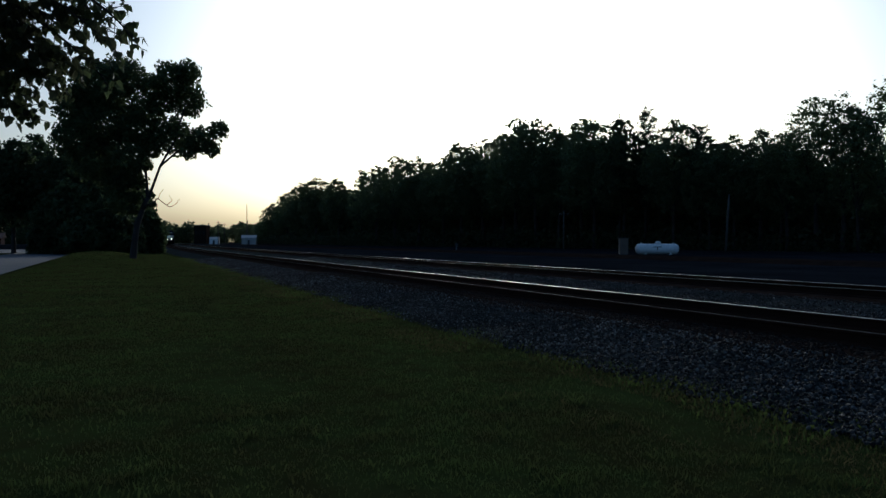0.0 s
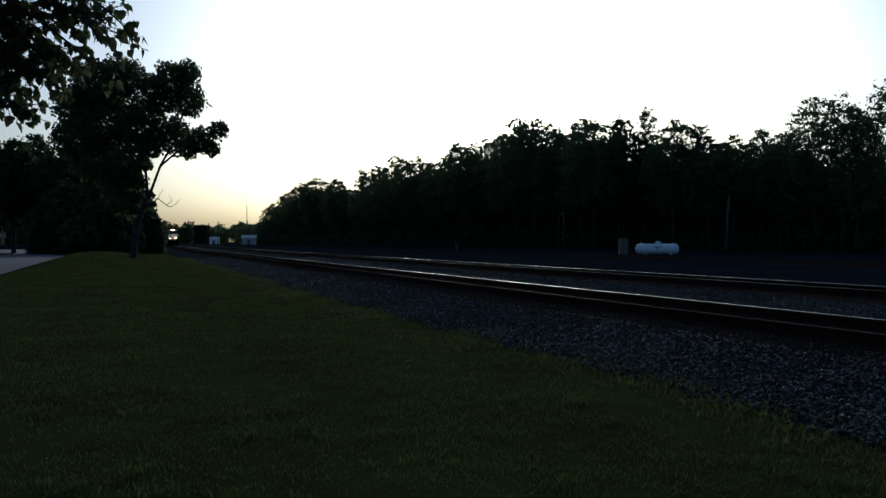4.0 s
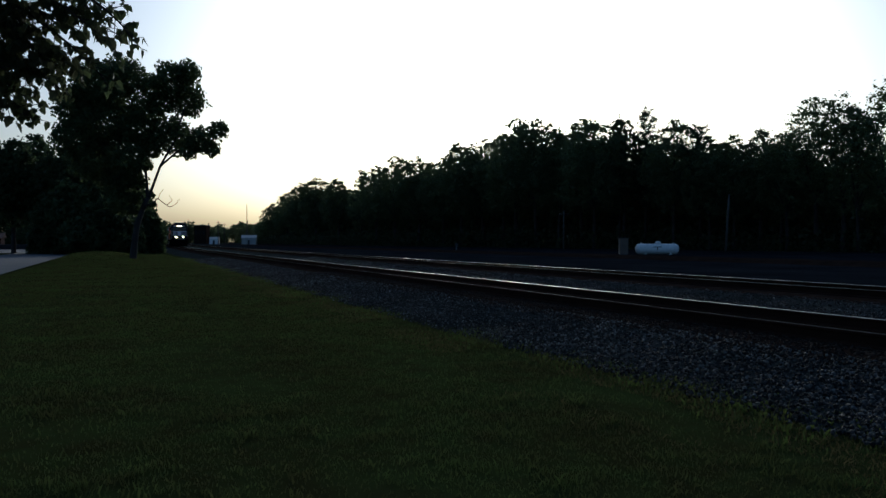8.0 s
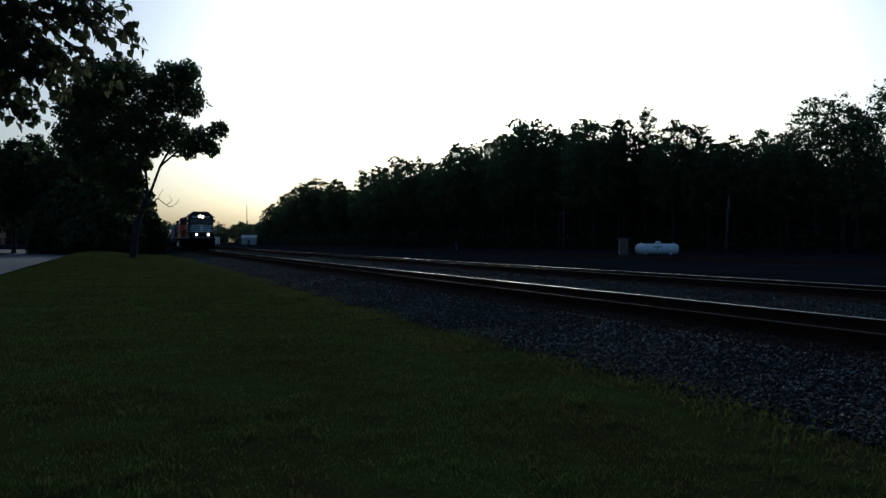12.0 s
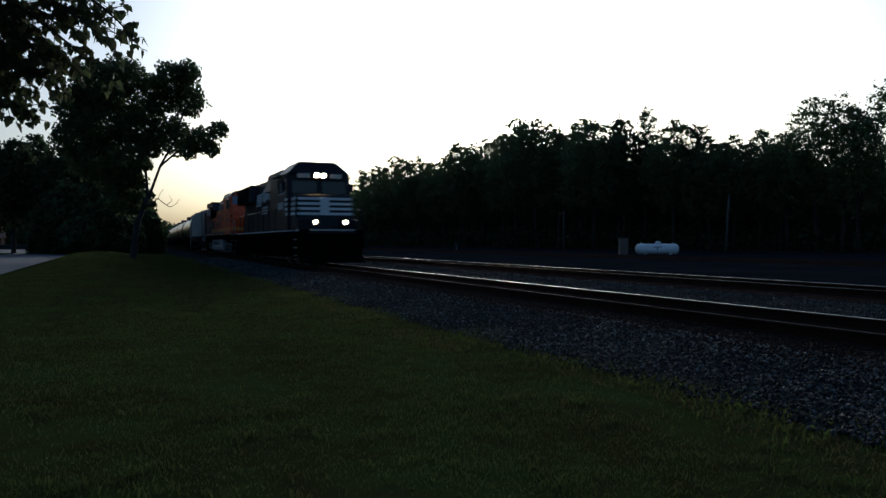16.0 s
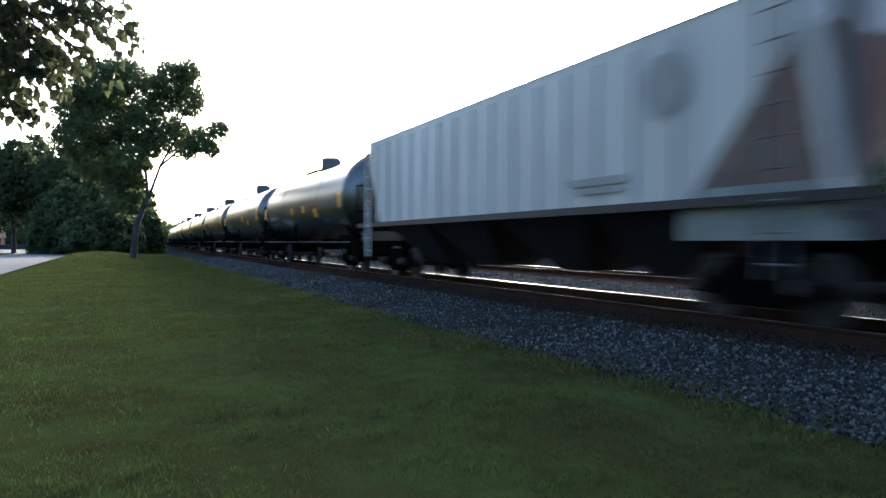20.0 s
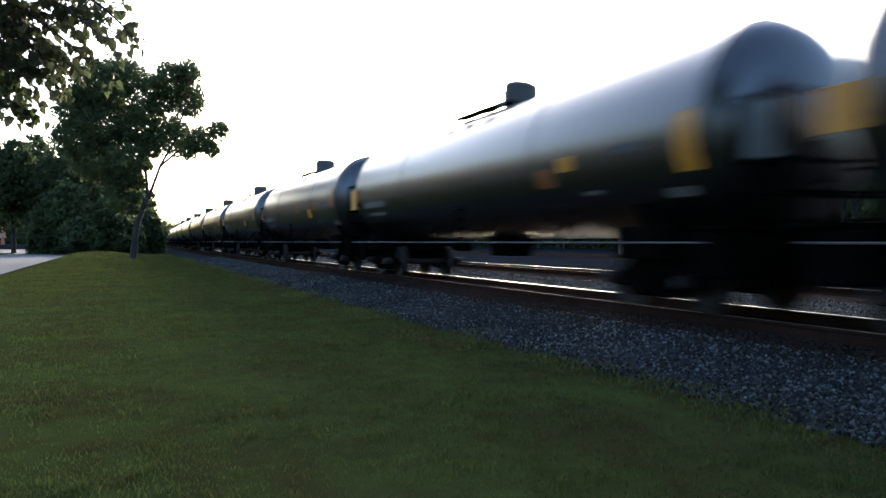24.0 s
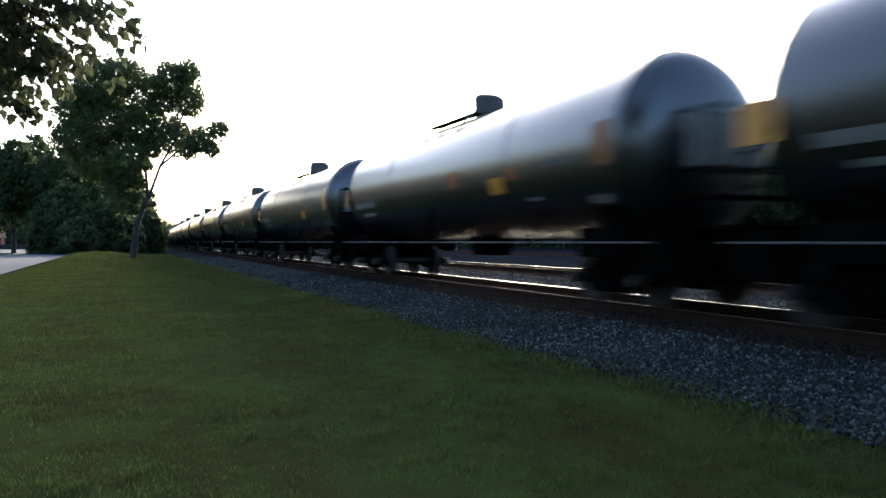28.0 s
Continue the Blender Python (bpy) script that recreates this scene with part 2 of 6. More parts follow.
# ---- rails and ties ----
def build_track(name, x, label, near):
    t = thing(name, pose(0, 0, 0), label, "railway track", kind="structure")
    body = [(-0.075, -0.172), (-0.075, -0.16), (-0.012, -0.14), (-0.012, -0.045), (-0.036, -0.034), (-0.036, -0.0045), (0.036, -0.0045), (0.036, -0.034), (0.012, -0.045), (0.012, -0.14), (0.075, -0.16), (0.075, -0.172)]
    ys = [-120, -60, -30] + [i * 3.0 - 15 for i in range(85)] + [260, 300, 350, 420, 520, 700, 1000]
    for side in (-0.7535, 0.7535):
        rail = None
        a, b = (0.012, 0.018) if side < 0 else ((-0.008, 0.018) if near else (-0.014, 0.02))
        head = [(a, -0.0045), (a, 0.002), (b, 0.002), (b, -0.0045)]
        for nm, prof, mat in (("rail", body, M_RAIL), ("rail_head", head, M_RAILDULL if near and side < 0 else M_RAILTOP)):
            verts, faces, n = [], [], len(prof)
            for y in ys:
                verts += [(x + side + bend(y) + px, y, RAIL + pz) for px, pz in prof]
            for j in range(len(ys) - 1):
                for i in range(n):
                    faces.append((j * n + i, j * n + (i + 1) % n, (j + 1) * n + (i + 1) % n, (j + 1) * n + i))
            o = raw(nm, verts, [f[::-1] for f in faces], mat, parent=rail if rail else t)
            if not rail:
                rail = o
                o["label"] = "rusty steel rail"
            else:
                o["label"] = "dull steel running surface" if near and side < 0 else "polished steel running surface"
    tie = None
    rng = random.Random(5)
    far = bmesh.new()
    y = -4.0
    count = 0
    while y < 300:
        at = pose(x + bend(y), y + rng.uniform(-0.03, 0.03), RAIL - 0.19 + rng.uniform(-0.008, 0.008), 0, 0, rng.uniform(-0.8, 0.8) - swing(y))
        if count < 220:
            if tie is None:
                tie = part("tie", boxed(-1.3, 1.3, -0.115, 0.115, -0.16, 0.012, bevel=0.012), M_TIE, t, at=at)
            else:
                again(tie, at)
        else:
            vs = box(far, -1.3, 1.3, -0.115, 0.115, -0.1, 0.012)
            for v in vs:
                v.co = at @ v.co
        count += 1
        y += 0.52
    o = part("distant_ties", far, M_TIE, t)
    o["kind"] = "stuff"


# ---- trees ----
def leaf_cloud(rng, lobes, count, size, droop=0.3):
    """Leaves scattered through lobes (centre, radii), thicker at their skins; quads folded at random."""
    verts, faces = [], []
    vol = [lo[1][0] * lo[1][1] * lo[1][2] for lo in lobes]
    total = sum(v ** 0.7 for v in vol)
    for lo, v in zip(lobes, vol):
        n = int(count * v ** 0.7 / total)
        c, r = Vector(lo[0]), lo[1]
        for _ in range(n):
            d = Vector((rng.gauss(0, 1), rng.gauss(0, 1), rng.gauss(0, 1))).normalized()
            k = 1 - abs(rng.gauss(0, 0.27)) + (0.16 * rng.random() if rng.random() < 0.2 else 0)
            lump = 0.82 + 0.36 * noise.noise(d * 2.3 + c)
            p = c + Vector((d.x * r[0], d.y * r[1], d.z * r[2])) * k * lump
            s = size * rng.uniform(0.6, 1.35)
            a = Vector((rng.uniform(-1, 1), rng.uniform(-1, 1), rng.uniform(-1, 0.5) - droop)).normalized()
            b = a.cross(Vector((rng.uniform(-1, 1), rng.uniform(-1, 1), rng.uniform(-1, 1)))).normalized()
            i = len(verts)
            verts += [p - a * s * 0.5, p + b * s * 0.32, p + a * s * 0.55, p - b * s * 0.32]
            faces.append((i, i + 1, i + 2, i + 3))
    return verts, faces


def dome_cloud(rng, height, base, spread, count, size):
    """Leaves in clumps at the ends of boughs, set over one uneven dome, with gaps where the boughs part."""
    verts, faces = [], []
    mid, half = base + (height - base) * 0.5, (height - base) * 0.5
    seed = Vector((rng.uniform(0, 50), rng.uniform(0, 50), rng.uniform(0, 50)))
    clumps = [(Vector((rng.gauss(0, 0.3), rng.gauss(0, 0.3), height - spread * 0.17)), spread * 0.2)]
    tries = 0
    while len(clumps) < 230 and tries < 6000:
        tries += 1
        d = Vector((rng.gauss(0, 1), rng.gauss(0, 1), rng.gauss(0.15, 1))).normalized()
        r = spread * rng.uniform(0.10, 0.2)
        env = 0.9 + 0.3 * noise.noise(d * 1.6 + seed) + 0.16 * noise.noise(d * 4.0 + seed)
        k = env * (1.0 if rng.random() < 0.75 else rng.uniform(0.45, 0.85))
        wide = spread * (1.0 if d.z < 0 else 1 - 0.22 * d.z * d.z)
        c = Vector((d.x * (wide - r) * k, d.y * (wide - r) * k, mid + d.z * (half - r * 0.8) * min(k, 1.0)))
        if noise.noise(c * 0.4 + seed) > -0.3 and all((c - o).length > 0.55 * max(r, q) for o, q in clumps):
            clumps.append((c, r))
    for _ in range(count // 4):
        d = Vector((rng.gauss(0, 1), rng.gauss(0, 1), rng.gauss(0, 1))).normalized()
        clumps.append((Vector((d.x * spread, d.y * spread, 0)) * rng.uniform(0.3, 0.82) + Vector((0, 0, mid + d.z * half * rng.uniform(0.3, 0.86))), 0.0))
    total = sum(r * r for c, r in clumps) / 0.75
    for c, r in clumps:
        flat = rng.uniform(0.6, 0.85)
        for _ in range(int(count * r * r / total) or 1):
            d = Vector((rng.gauss(0, 1), rng.gauss(0, 1), rng.gauss(0, 1))).normalized()
            k = abs(rng.gauss(0, 0.62)) * (0.95 + 0.5 * noise.noise(d * 2.1 + c))
            p = c + Vector((d.x, d.y, d.z * flat)) * r * k
            s = size * rng.uniform(0.6, 1.35)
            a = Vector((rng.uniform(-1, 1), rng.uniform(-1, 1), rng.uniform(-1.2, 0.4))).normalized()
            b = a.cross(Vector((rng.uniform(-1, 1), rng.uniform(-1, 1), rng.uniform(-1, 1)))).normalized()
            i = len(verts)
            verts += [p - a * s * 0.5, p + b * s * 0.34, p + a * s * 0.55, p - b * s * 0.34]
            faces.append((i, i + 1, i + 2, i + 3))
    return verts, faces


def broadleaf(name, at, rng, height, spread, lobes_n, leaves, leaf_size, label, trunk_r, bare=0.2, mat=None, crown_low=0.25, group=""):
    t = thing(name, at, label, "tree", group)
    lobes = []
    base = height * crown_low
    for i in range(lobes_n):
        z = base + (height - base) * (0.12 + 0.8 * (i + rng.random()) / lobes_n)
        f = (z - base) / (height - base)
        reach = spread * math.sqrt(max(0.02, 1 - ((f - 0.36) / 0.68) ** 2))
        ang = i * 2.4 + rng.uniform(-0.5, 0.5)
        rad = max(0.0, reach * rng.uniform(0.35, 0.72))
        r = spread * rng.uniform(0.28, 0.46) * (1.0 if f < 0.7 else 0.75)
        lobes.append(((math.cos(ang) * rad, math.sin(ang) * rad, min(z, height - r * 0.75)), (r, r, r * rng.uniform(0.65, 0.9))))
    bm = bmesh.new()
    lean = Vector((rng.uniform(-0.3, 0.3), rng.uniform(-0.3, 0.3), 0))
    fork = Vector((lean.x, lean.y, base + (height - base) * 0.2))
    chain(bm, [Vector((0, 0, -0.15)), Vector((0, 0, 0.3)), lean * 0.5 + Vector((0, 0, fork.z * 0.5)), fork], trunk_r * 1.35, trunk_r * 0.75, 9)
    part("trunk", bm, M_BARK, t, smooth=True)
    for lo in lobes[:: max(1, lobes_n // 7)]:
        e = Vector(lo[0])
        mid = fork.lerp(e, 0.5) + Vector((0, 0, -0.04 * height)) * rng.random()
        st = fork * rng.uniform(0.75, 1.0)
        lb = bmesh.new()
        chain(lb, [st, mid, e], trunk_r * 0.5, trunk_r * 0.08, 6)
        part("limb", lb, M_BARK, t, smooth=True)
    v, f = dome_cloud(rng, height, base, spread, leaves, leaf_size)
    o = raw("crown", v, f, mat or M_LEAF, parent=t)
    o["label"] = "dense leafy crown with gaps of sky"
    return t


def conifer(name, at, rng, height, spread, label):
    t = thing(name, at, label, "tree", "trees of the woods")
    part("trunk", tubed((0, 0, -0.2), (0, 0, height * 0.95), 0.24, 0.03, seg=8), M_BARK, t, smooth=True)
    verts, faces = [], []
    z = height * 0.3
    while z < height * 0.99:
        f = 1 - (z / height)
        n = rng.randint(4, 6)
        a0 = rng.uniform(0, 6)
        for k in range(n):
            ang = a0 + k * math.tau / n + rng.uniform(-0.3, 0.3)
            ln = (0.7 + spread * f ** 0.6 * 1.3) * rng.uniform(0.35, 1.2)
            rise = rng.uniform(0.25, 0.75)
            for q in range(int(24 + ln * 60)):
                s = rng.random() ** 0.55 * ln
                p = Vector((math.cos(ang) * s + rng.gauss(0, 0.17), math.sin(ang) * s + rng.gauss(0, 0.17), z + s * rise + rng.gauss(0, 0.16)))
                a = Vector((math.cos(ang + rng.uniform(-0.9, 0.9)), math.sin(ang + rng.uniform(-0.9, 0.9)), rng.uniform(-0.1, 0.6))).normalized()
                b = a.cross(Vector((rng.uniform(-1, 1), rng.uniform(-1, 1), 1))).normalized()
                w = rng.uniform(0.25, 0.5)
                i = len(verts)
                verts += [p - a * w * 0.5, p + b * w * 0.13, p + a * w * 0.7, p - b * w * 0.13]
                faces.append((i, i + 1, i + 2, i + 3))
        z += rng.uniform(0.5, 0.85)
    o = raw("crown", verts, faces, M_PINE, parent=t)
    o["label"] = "sparse tiers of pine needles"
    return t


# The skyline of the woods: distance along the line (y) and height of each tall tree.
WOODS_X = 77.0
SKYLINE = [(56.5, 19.2), (59.1, 15.3), (61.6, 18.3), (65.4, 18.5), (69.2, 16.1), (71.3, 14.7), (74.6, 15.8), (78.5, 15.7), (82.5, 15.5), (85.0, 17.5), (89.7, 19.6), (97.2, 22.3), (101.9, 20.9), (103.9, 21.9), (109.8, 22.3), (115.9, 23.4), (121.6, 22.6), (129.8, 26.0), (139.0, 26.8), (146.5, 24.8), (156.3, 24.9), (167.1, 25.2), (175.7, 22.8), (193.0, 25.2), (211.0, 26.4), (228.2, 25.2), (247.4, 25.8), (275.6, 24.8), (310.2, 28.0), (347.6, 28.9), (379.6, 25.0), (417.6, 22.0), (440.2, 15.2)]


def build_woods():
    rng = random.Random(11)
    models, plain = [], []
    for k in range(6):
        models.append(broadleaf("woodland_tree", pose(WOODS_X + 40 + k * 6, 60 + k * 13, 0.8), rng, 20, 5.2 + 0.4 * (k % 3), 17 + k % 4, 21000, 0.3,
                                "tall dark green broadleaf tree in the woods", 0.26, mat=M_LEAF2, crown_low=0.2, group="trees of the woods"))
    for k in range(4):
        plain.append(broadleaf("woodland_tree", pose(WOODS_X + 40 + k * 6, 150 + k * 13, 0.8), rng, 20, 5.6, 15, 8000, 0.5,
                               "dark broadleaf tree deeper in the woods", 0.26, mat=M_LEAF2, crown_low=0.12, group="trees of the woods"))
    airy = [broadleaf("woodland_tree", pose(WOODS_X + 44 + k * 6, 130 + k * 9, 0.8), rng, 20, 5.0, 18, 9500, 0.3,
                      "tall airy broadleaf tree with sky between its boughs", 0.26, mat=M_LEAF2, crown_low=0.2, group="trees of the woods") for k in range(2)]
    for i, (y, h) in enumerate(SKYLINE):
        wide = 1.05 if y < 150 else 1.2
        s = h / 19.6
        m = pose(WOODS_X + rng.uniform(-1, 1) + max(0, y - 250) * 0.012, y, 0.3, 0, 0, rng.uniform(0, 360)) @ Matrix.Diagonal((s * wide, s * wide, s, 1))
        if i in (9, 11, 13, 26):
            conifer("pine_tree", pose(WOODS_X, y, 0.3), rng, h, 3.4, "dark pine rising above the edge of the woods")
            continue
        copy_scaled(airy[i % 2] if i < 5 else models[i % 6], m)
    y = 40.0
    while y < 470:
        top = np.interp(y, [p[0] for p in SKYLINE], [p[1] for p in SKYLINE])
        for row, cut in ((4.5, 0.9), (10.0, 0.88)):
            s = top * cut * rng.uniform(0.9, 1.0) * (0.72 if y < 72 else 1.0) / 20.0
            m = pose(WOODS_X + row + rng.uniform(-1.5, 1.5), y + rng.uniform(-2, 2), 0.4, 0, 0, rng.uniform(0, 360)) @ Matrix.Diagonal((s * 1.15, s * 1.15, s, 1))
            copy_scaled(plain[rng.randrange(4)], m)
        y += 9 if y < 200 else 14
    for k in range(9):
        s = (15.5 - 0.4 * k) * rng.uniform(0.9, 1.05) / 20.0
        copy_scaled(plain[k % 4], pose(92 - 2.6 * k, 468 + 19 * k, 0.2, 0, 0, rng.uniform(0, 360)) @ Matrix.Diagonal((s * 1.5, s * 1.5, s, 1)))
    verts, faces = [], []
    ys_, hs_ = [p[0] for p in SKYLINE], [p[1] for p in SKYLINE]
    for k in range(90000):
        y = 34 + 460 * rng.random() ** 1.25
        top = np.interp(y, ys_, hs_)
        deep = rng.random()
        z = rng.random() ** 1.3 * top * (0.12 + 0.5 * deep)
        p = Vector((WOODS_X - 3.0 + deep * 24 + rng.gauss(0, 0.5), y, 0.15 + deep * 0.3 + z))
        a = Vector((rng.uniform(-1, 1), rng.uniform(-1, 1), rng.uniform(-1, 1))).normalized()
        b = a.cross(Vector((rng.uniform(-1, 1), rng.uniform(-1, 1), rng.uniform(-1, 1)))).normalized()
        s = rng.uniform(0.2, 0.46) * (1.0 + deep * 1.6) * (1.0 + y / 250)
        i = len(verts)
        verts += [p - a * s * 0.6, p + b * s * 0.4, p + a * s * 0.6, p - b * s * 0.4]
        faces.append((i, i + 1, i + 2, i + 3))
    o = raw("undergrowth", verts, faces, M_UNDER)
    tagged(o, "undergrowth and saplings filling the woods, coloured dark for the unlit interior", "undergrowth", kind="stuff")


def copy_scaled(ob, m):
    c = copy_thing(ob, m)
    c.matrix_world = m
    return c


# ---- rolling stock: each stands at its middle on the rail tops, +y towards the train's rear ----
def lathe(profile, seg=32):
    """Turned about the y axis: profile of (y, radius)."""
    bm = bmesh.new()
    rings = []
    for y, r in profile:
        if r < 1e-4:
            rings.append([bm.verts.new((0, y, 0))])
        else:
            rings.append([bm.verts.new((math.cos(i * math.tau / seg) * r, y, math.sin(i * math.tau / seg) * r)) for i in range(seg)])
    for a, b in zip(rings, rings[1:]):
        for i in range(seg):
            j = (i + 1) % seg
            if len(a) == 1:
                bm.faces.new((a[0], b[j], b[i]))
            elif len(b) == 1:
                bm.faces.new((a[i], a[j], b[0]))
            else:
                bm.faces.new((a[i], a[j], b[j], b[i]))
    bmesh.ops.recalc_face_normals(bm, faces=bm.faces)
    return bm


def wheel_mesh(r):
    bm = bmesh.new()
    prof = [(-0.07, 0.001), (-0.07, 0.14), (-0.035, 0.16), (-0.02, r * 0.78), (-0.065, r * 0.84), (-0.065, r), (0.045, r * 0.985), (0.07, r + 0.026), (0.075, r * 0.84), (0.02, r * 0.78), (0.035, 0.16), (0.07, 0.14), (0.07, 0.001)]
    seg = 24
    rings = [[bm.verts.new((x, math.cos(i * math.tau / seg) * q, math.sin(i * math.tau / seg) * q)) for i in range(seg)] for x, q in prof]
    for a, b in zip(rings, rings[1:]):
        for i in range(seg):
            bm.faces.new((a[i], a[(i + 1) % seg], b[(i + 1) % seg], b[i]))
    bmesh.ops.recalc_face_normals(bm, faces=bm.faces)
    return bm


WHEELSETS = []


def wheelset(parent, y, r, mat):
    """An axle with its two wheels, which turn together."""
    bm = wheel_mesh(r)
    bmesh.ops.translate(bm, verts=bm.verts, vec=(-0.76, 0, 0))
    other = wheel_mesh(r)
    bmesh.ops.rotate(other, verts=other.verts, matrix=Matrix.Rotation(math.pi, 3, "Z"))
    bmesh.ops.translate(other, verts=other.verts, vec=(0.76, 0, 0))
    me = bpy.data.meshes.new("spare")
    other.to_mesh(me)
    other.free()
    bm.from_mesh(me)
    bpy.data.meshes.remove(me)
    tube(bm, (-1.12, 0, 0), (1.12, 0, 0), 0.085, seg=10)
    for sx in (-1, 1):
        for k in range(3):
            a = k * math.tau / 3
            tube(bm, (sx * 0.86, math.cos(a) * r * 0.45, math.sin(a) * r * 0.45), (sx * 0.70, math.cos(a) * r * 0.45, math.sin(a) * r * 0.45), 0.05, seg=6)
        tube(bm, (sx * 1.10, 0.03, 0.03), (sx * 1.30, 0.03, 0.03), 0.11, 0.09, seg=8)
    ax = part("wheelset", bm, mat, parent, "steel wheels on a turning axle", at=pose(0, y, r))
    WHEELSETS.append((ax, y, r))
    return ax


def freight_truck(parent, y):
    tr = part("truck", boxed(-1.0, 1.0, -0.2, 0.2, 0.45, 0.78, bevel=0.04), M_NEARBLACK, parent, "cast steel two-axle truck", at=pose(0, y, 0))
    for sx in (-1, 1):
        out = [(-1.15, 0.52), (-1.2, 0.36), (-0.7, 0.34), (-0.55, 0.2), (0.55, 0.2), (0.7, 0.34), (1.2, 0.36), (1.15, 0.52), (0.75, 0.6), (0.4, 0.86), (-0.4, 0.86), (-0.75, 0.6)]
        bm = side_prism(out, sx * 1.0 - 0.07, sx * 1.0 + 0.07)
        part("side_frame", bm, M_NEARBLACK, tr)
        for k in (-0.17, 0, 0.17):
            part("spring", tubed((sx * 1.09, k, 0.26), (sx * 1.09, k, 0.5), 0.07, seg=8), M_NEARBLACK, tr)
    for ay in (-0.89, 0.89):
        wheelset(tr, ay, 0.457, M_WHEEL)
    return tr


def coupler(parent, y, way):
    c = part("coupler", boxed(-0.11, 0.11, min(0, way * 0.7), max(0, way * 0.7), 0.72, 0.98, bevel=0.03), M_NEARBLACK, parent, at=pose(0, y, 0))
    part("knuckle", boxed(-0.17, 0.14, -0.16, 0.16, 0.70, 1.0, bevel=0.05), M_NEARBLACK, c, at=pose(0, way * 0.02, 0))
    bm = bmesh.new()
    chain(bm, [Vector((0.45, 0, 0.85)), Vector((0.42, -way * 0.28, 0.55)), Vector((0.3, -way * 0.55, 0.42)), Vector((0.2, -way * 0.62, 0.5))], 0.03, 0.025, 6)
    part("air_hose", bm, M_NEARBLACK, c)


def rail_pipe(name, points, parent, mat, r=0.02, label=""):
    bm = bmesh.new()
    for a, b in zip(points, points[1:]):
        tube(bm, a, b, r, seg=6)
    return part(name, bm, mat, parent, label)


def ladder(parent, x, y, z0, z1, mat, wide=0.42, n=6, pieces=False):
    """A ladder on the car's side, drawn along y."""
    bm = bmesh.new()
    for k in (-1, 1):
        tube(bm, (x, y + k * wide / 2, z0), (x, y + k * wide / 2, z1), 0.022, seg=5)
    rungs = [z0 + (z1 - z0) * (i + 0.5) / n for i in range(n)]
    if not pieces:
        for z in rungs:
            tube(bm, (x, y - wide / 2, z), (x, y + wide / 2, z), 0.016, seg=5)
    o = part("ladder", bm, mat, parent)
    if pieces:
        r = part("rung", tubed((0, -wide / 2, 0), (0, wide / 2, 0), 0.016, seg=5), mat, o, at=pose(x, y, rungs[0]))
        for z in rungs[1:]:
            again(r, pose(x, y, z))
    return o


def bars(name, parent, mat, x, y, z, sizes, gap, label=""):
    """Rows of plain bars standing for writing on a car's side (x < 0 faces the lawn)."""
    bm = bmesh.new()
    for k, (w, h) in enumerate(sizes):
        box(bm, x - 0.006, x + 0.006, y - w / 2, y + w / 2, z - k * gap - h, z - k * gap)
    return part(name, bm, mat, parent, label)


def on_shell(y, w, z0, z1, R, zc, side=-1):
    """A thin curved panel 6 mm proud of the tank's shell."""
    bm = bmesh.new()
    rows = []
    for i in range(7):
        z = z0 + (z1 - z0) * i / 6
        x = math.sqrt(max(0.0, (R + 0.006) ** 2 - (z - zc) ** 2)) * side
        rows.append((bm.verts.new((x, y - w / 2, z)), bm.verts.new((x, y + w / 2, z))))
    for a, b in zip(rows, rows[1:]):
        bm.faces.new((a[0], a[1], b[1], b[0]) if side > 0 else (a[1], a[0], b[0], b[1]))
    return bm


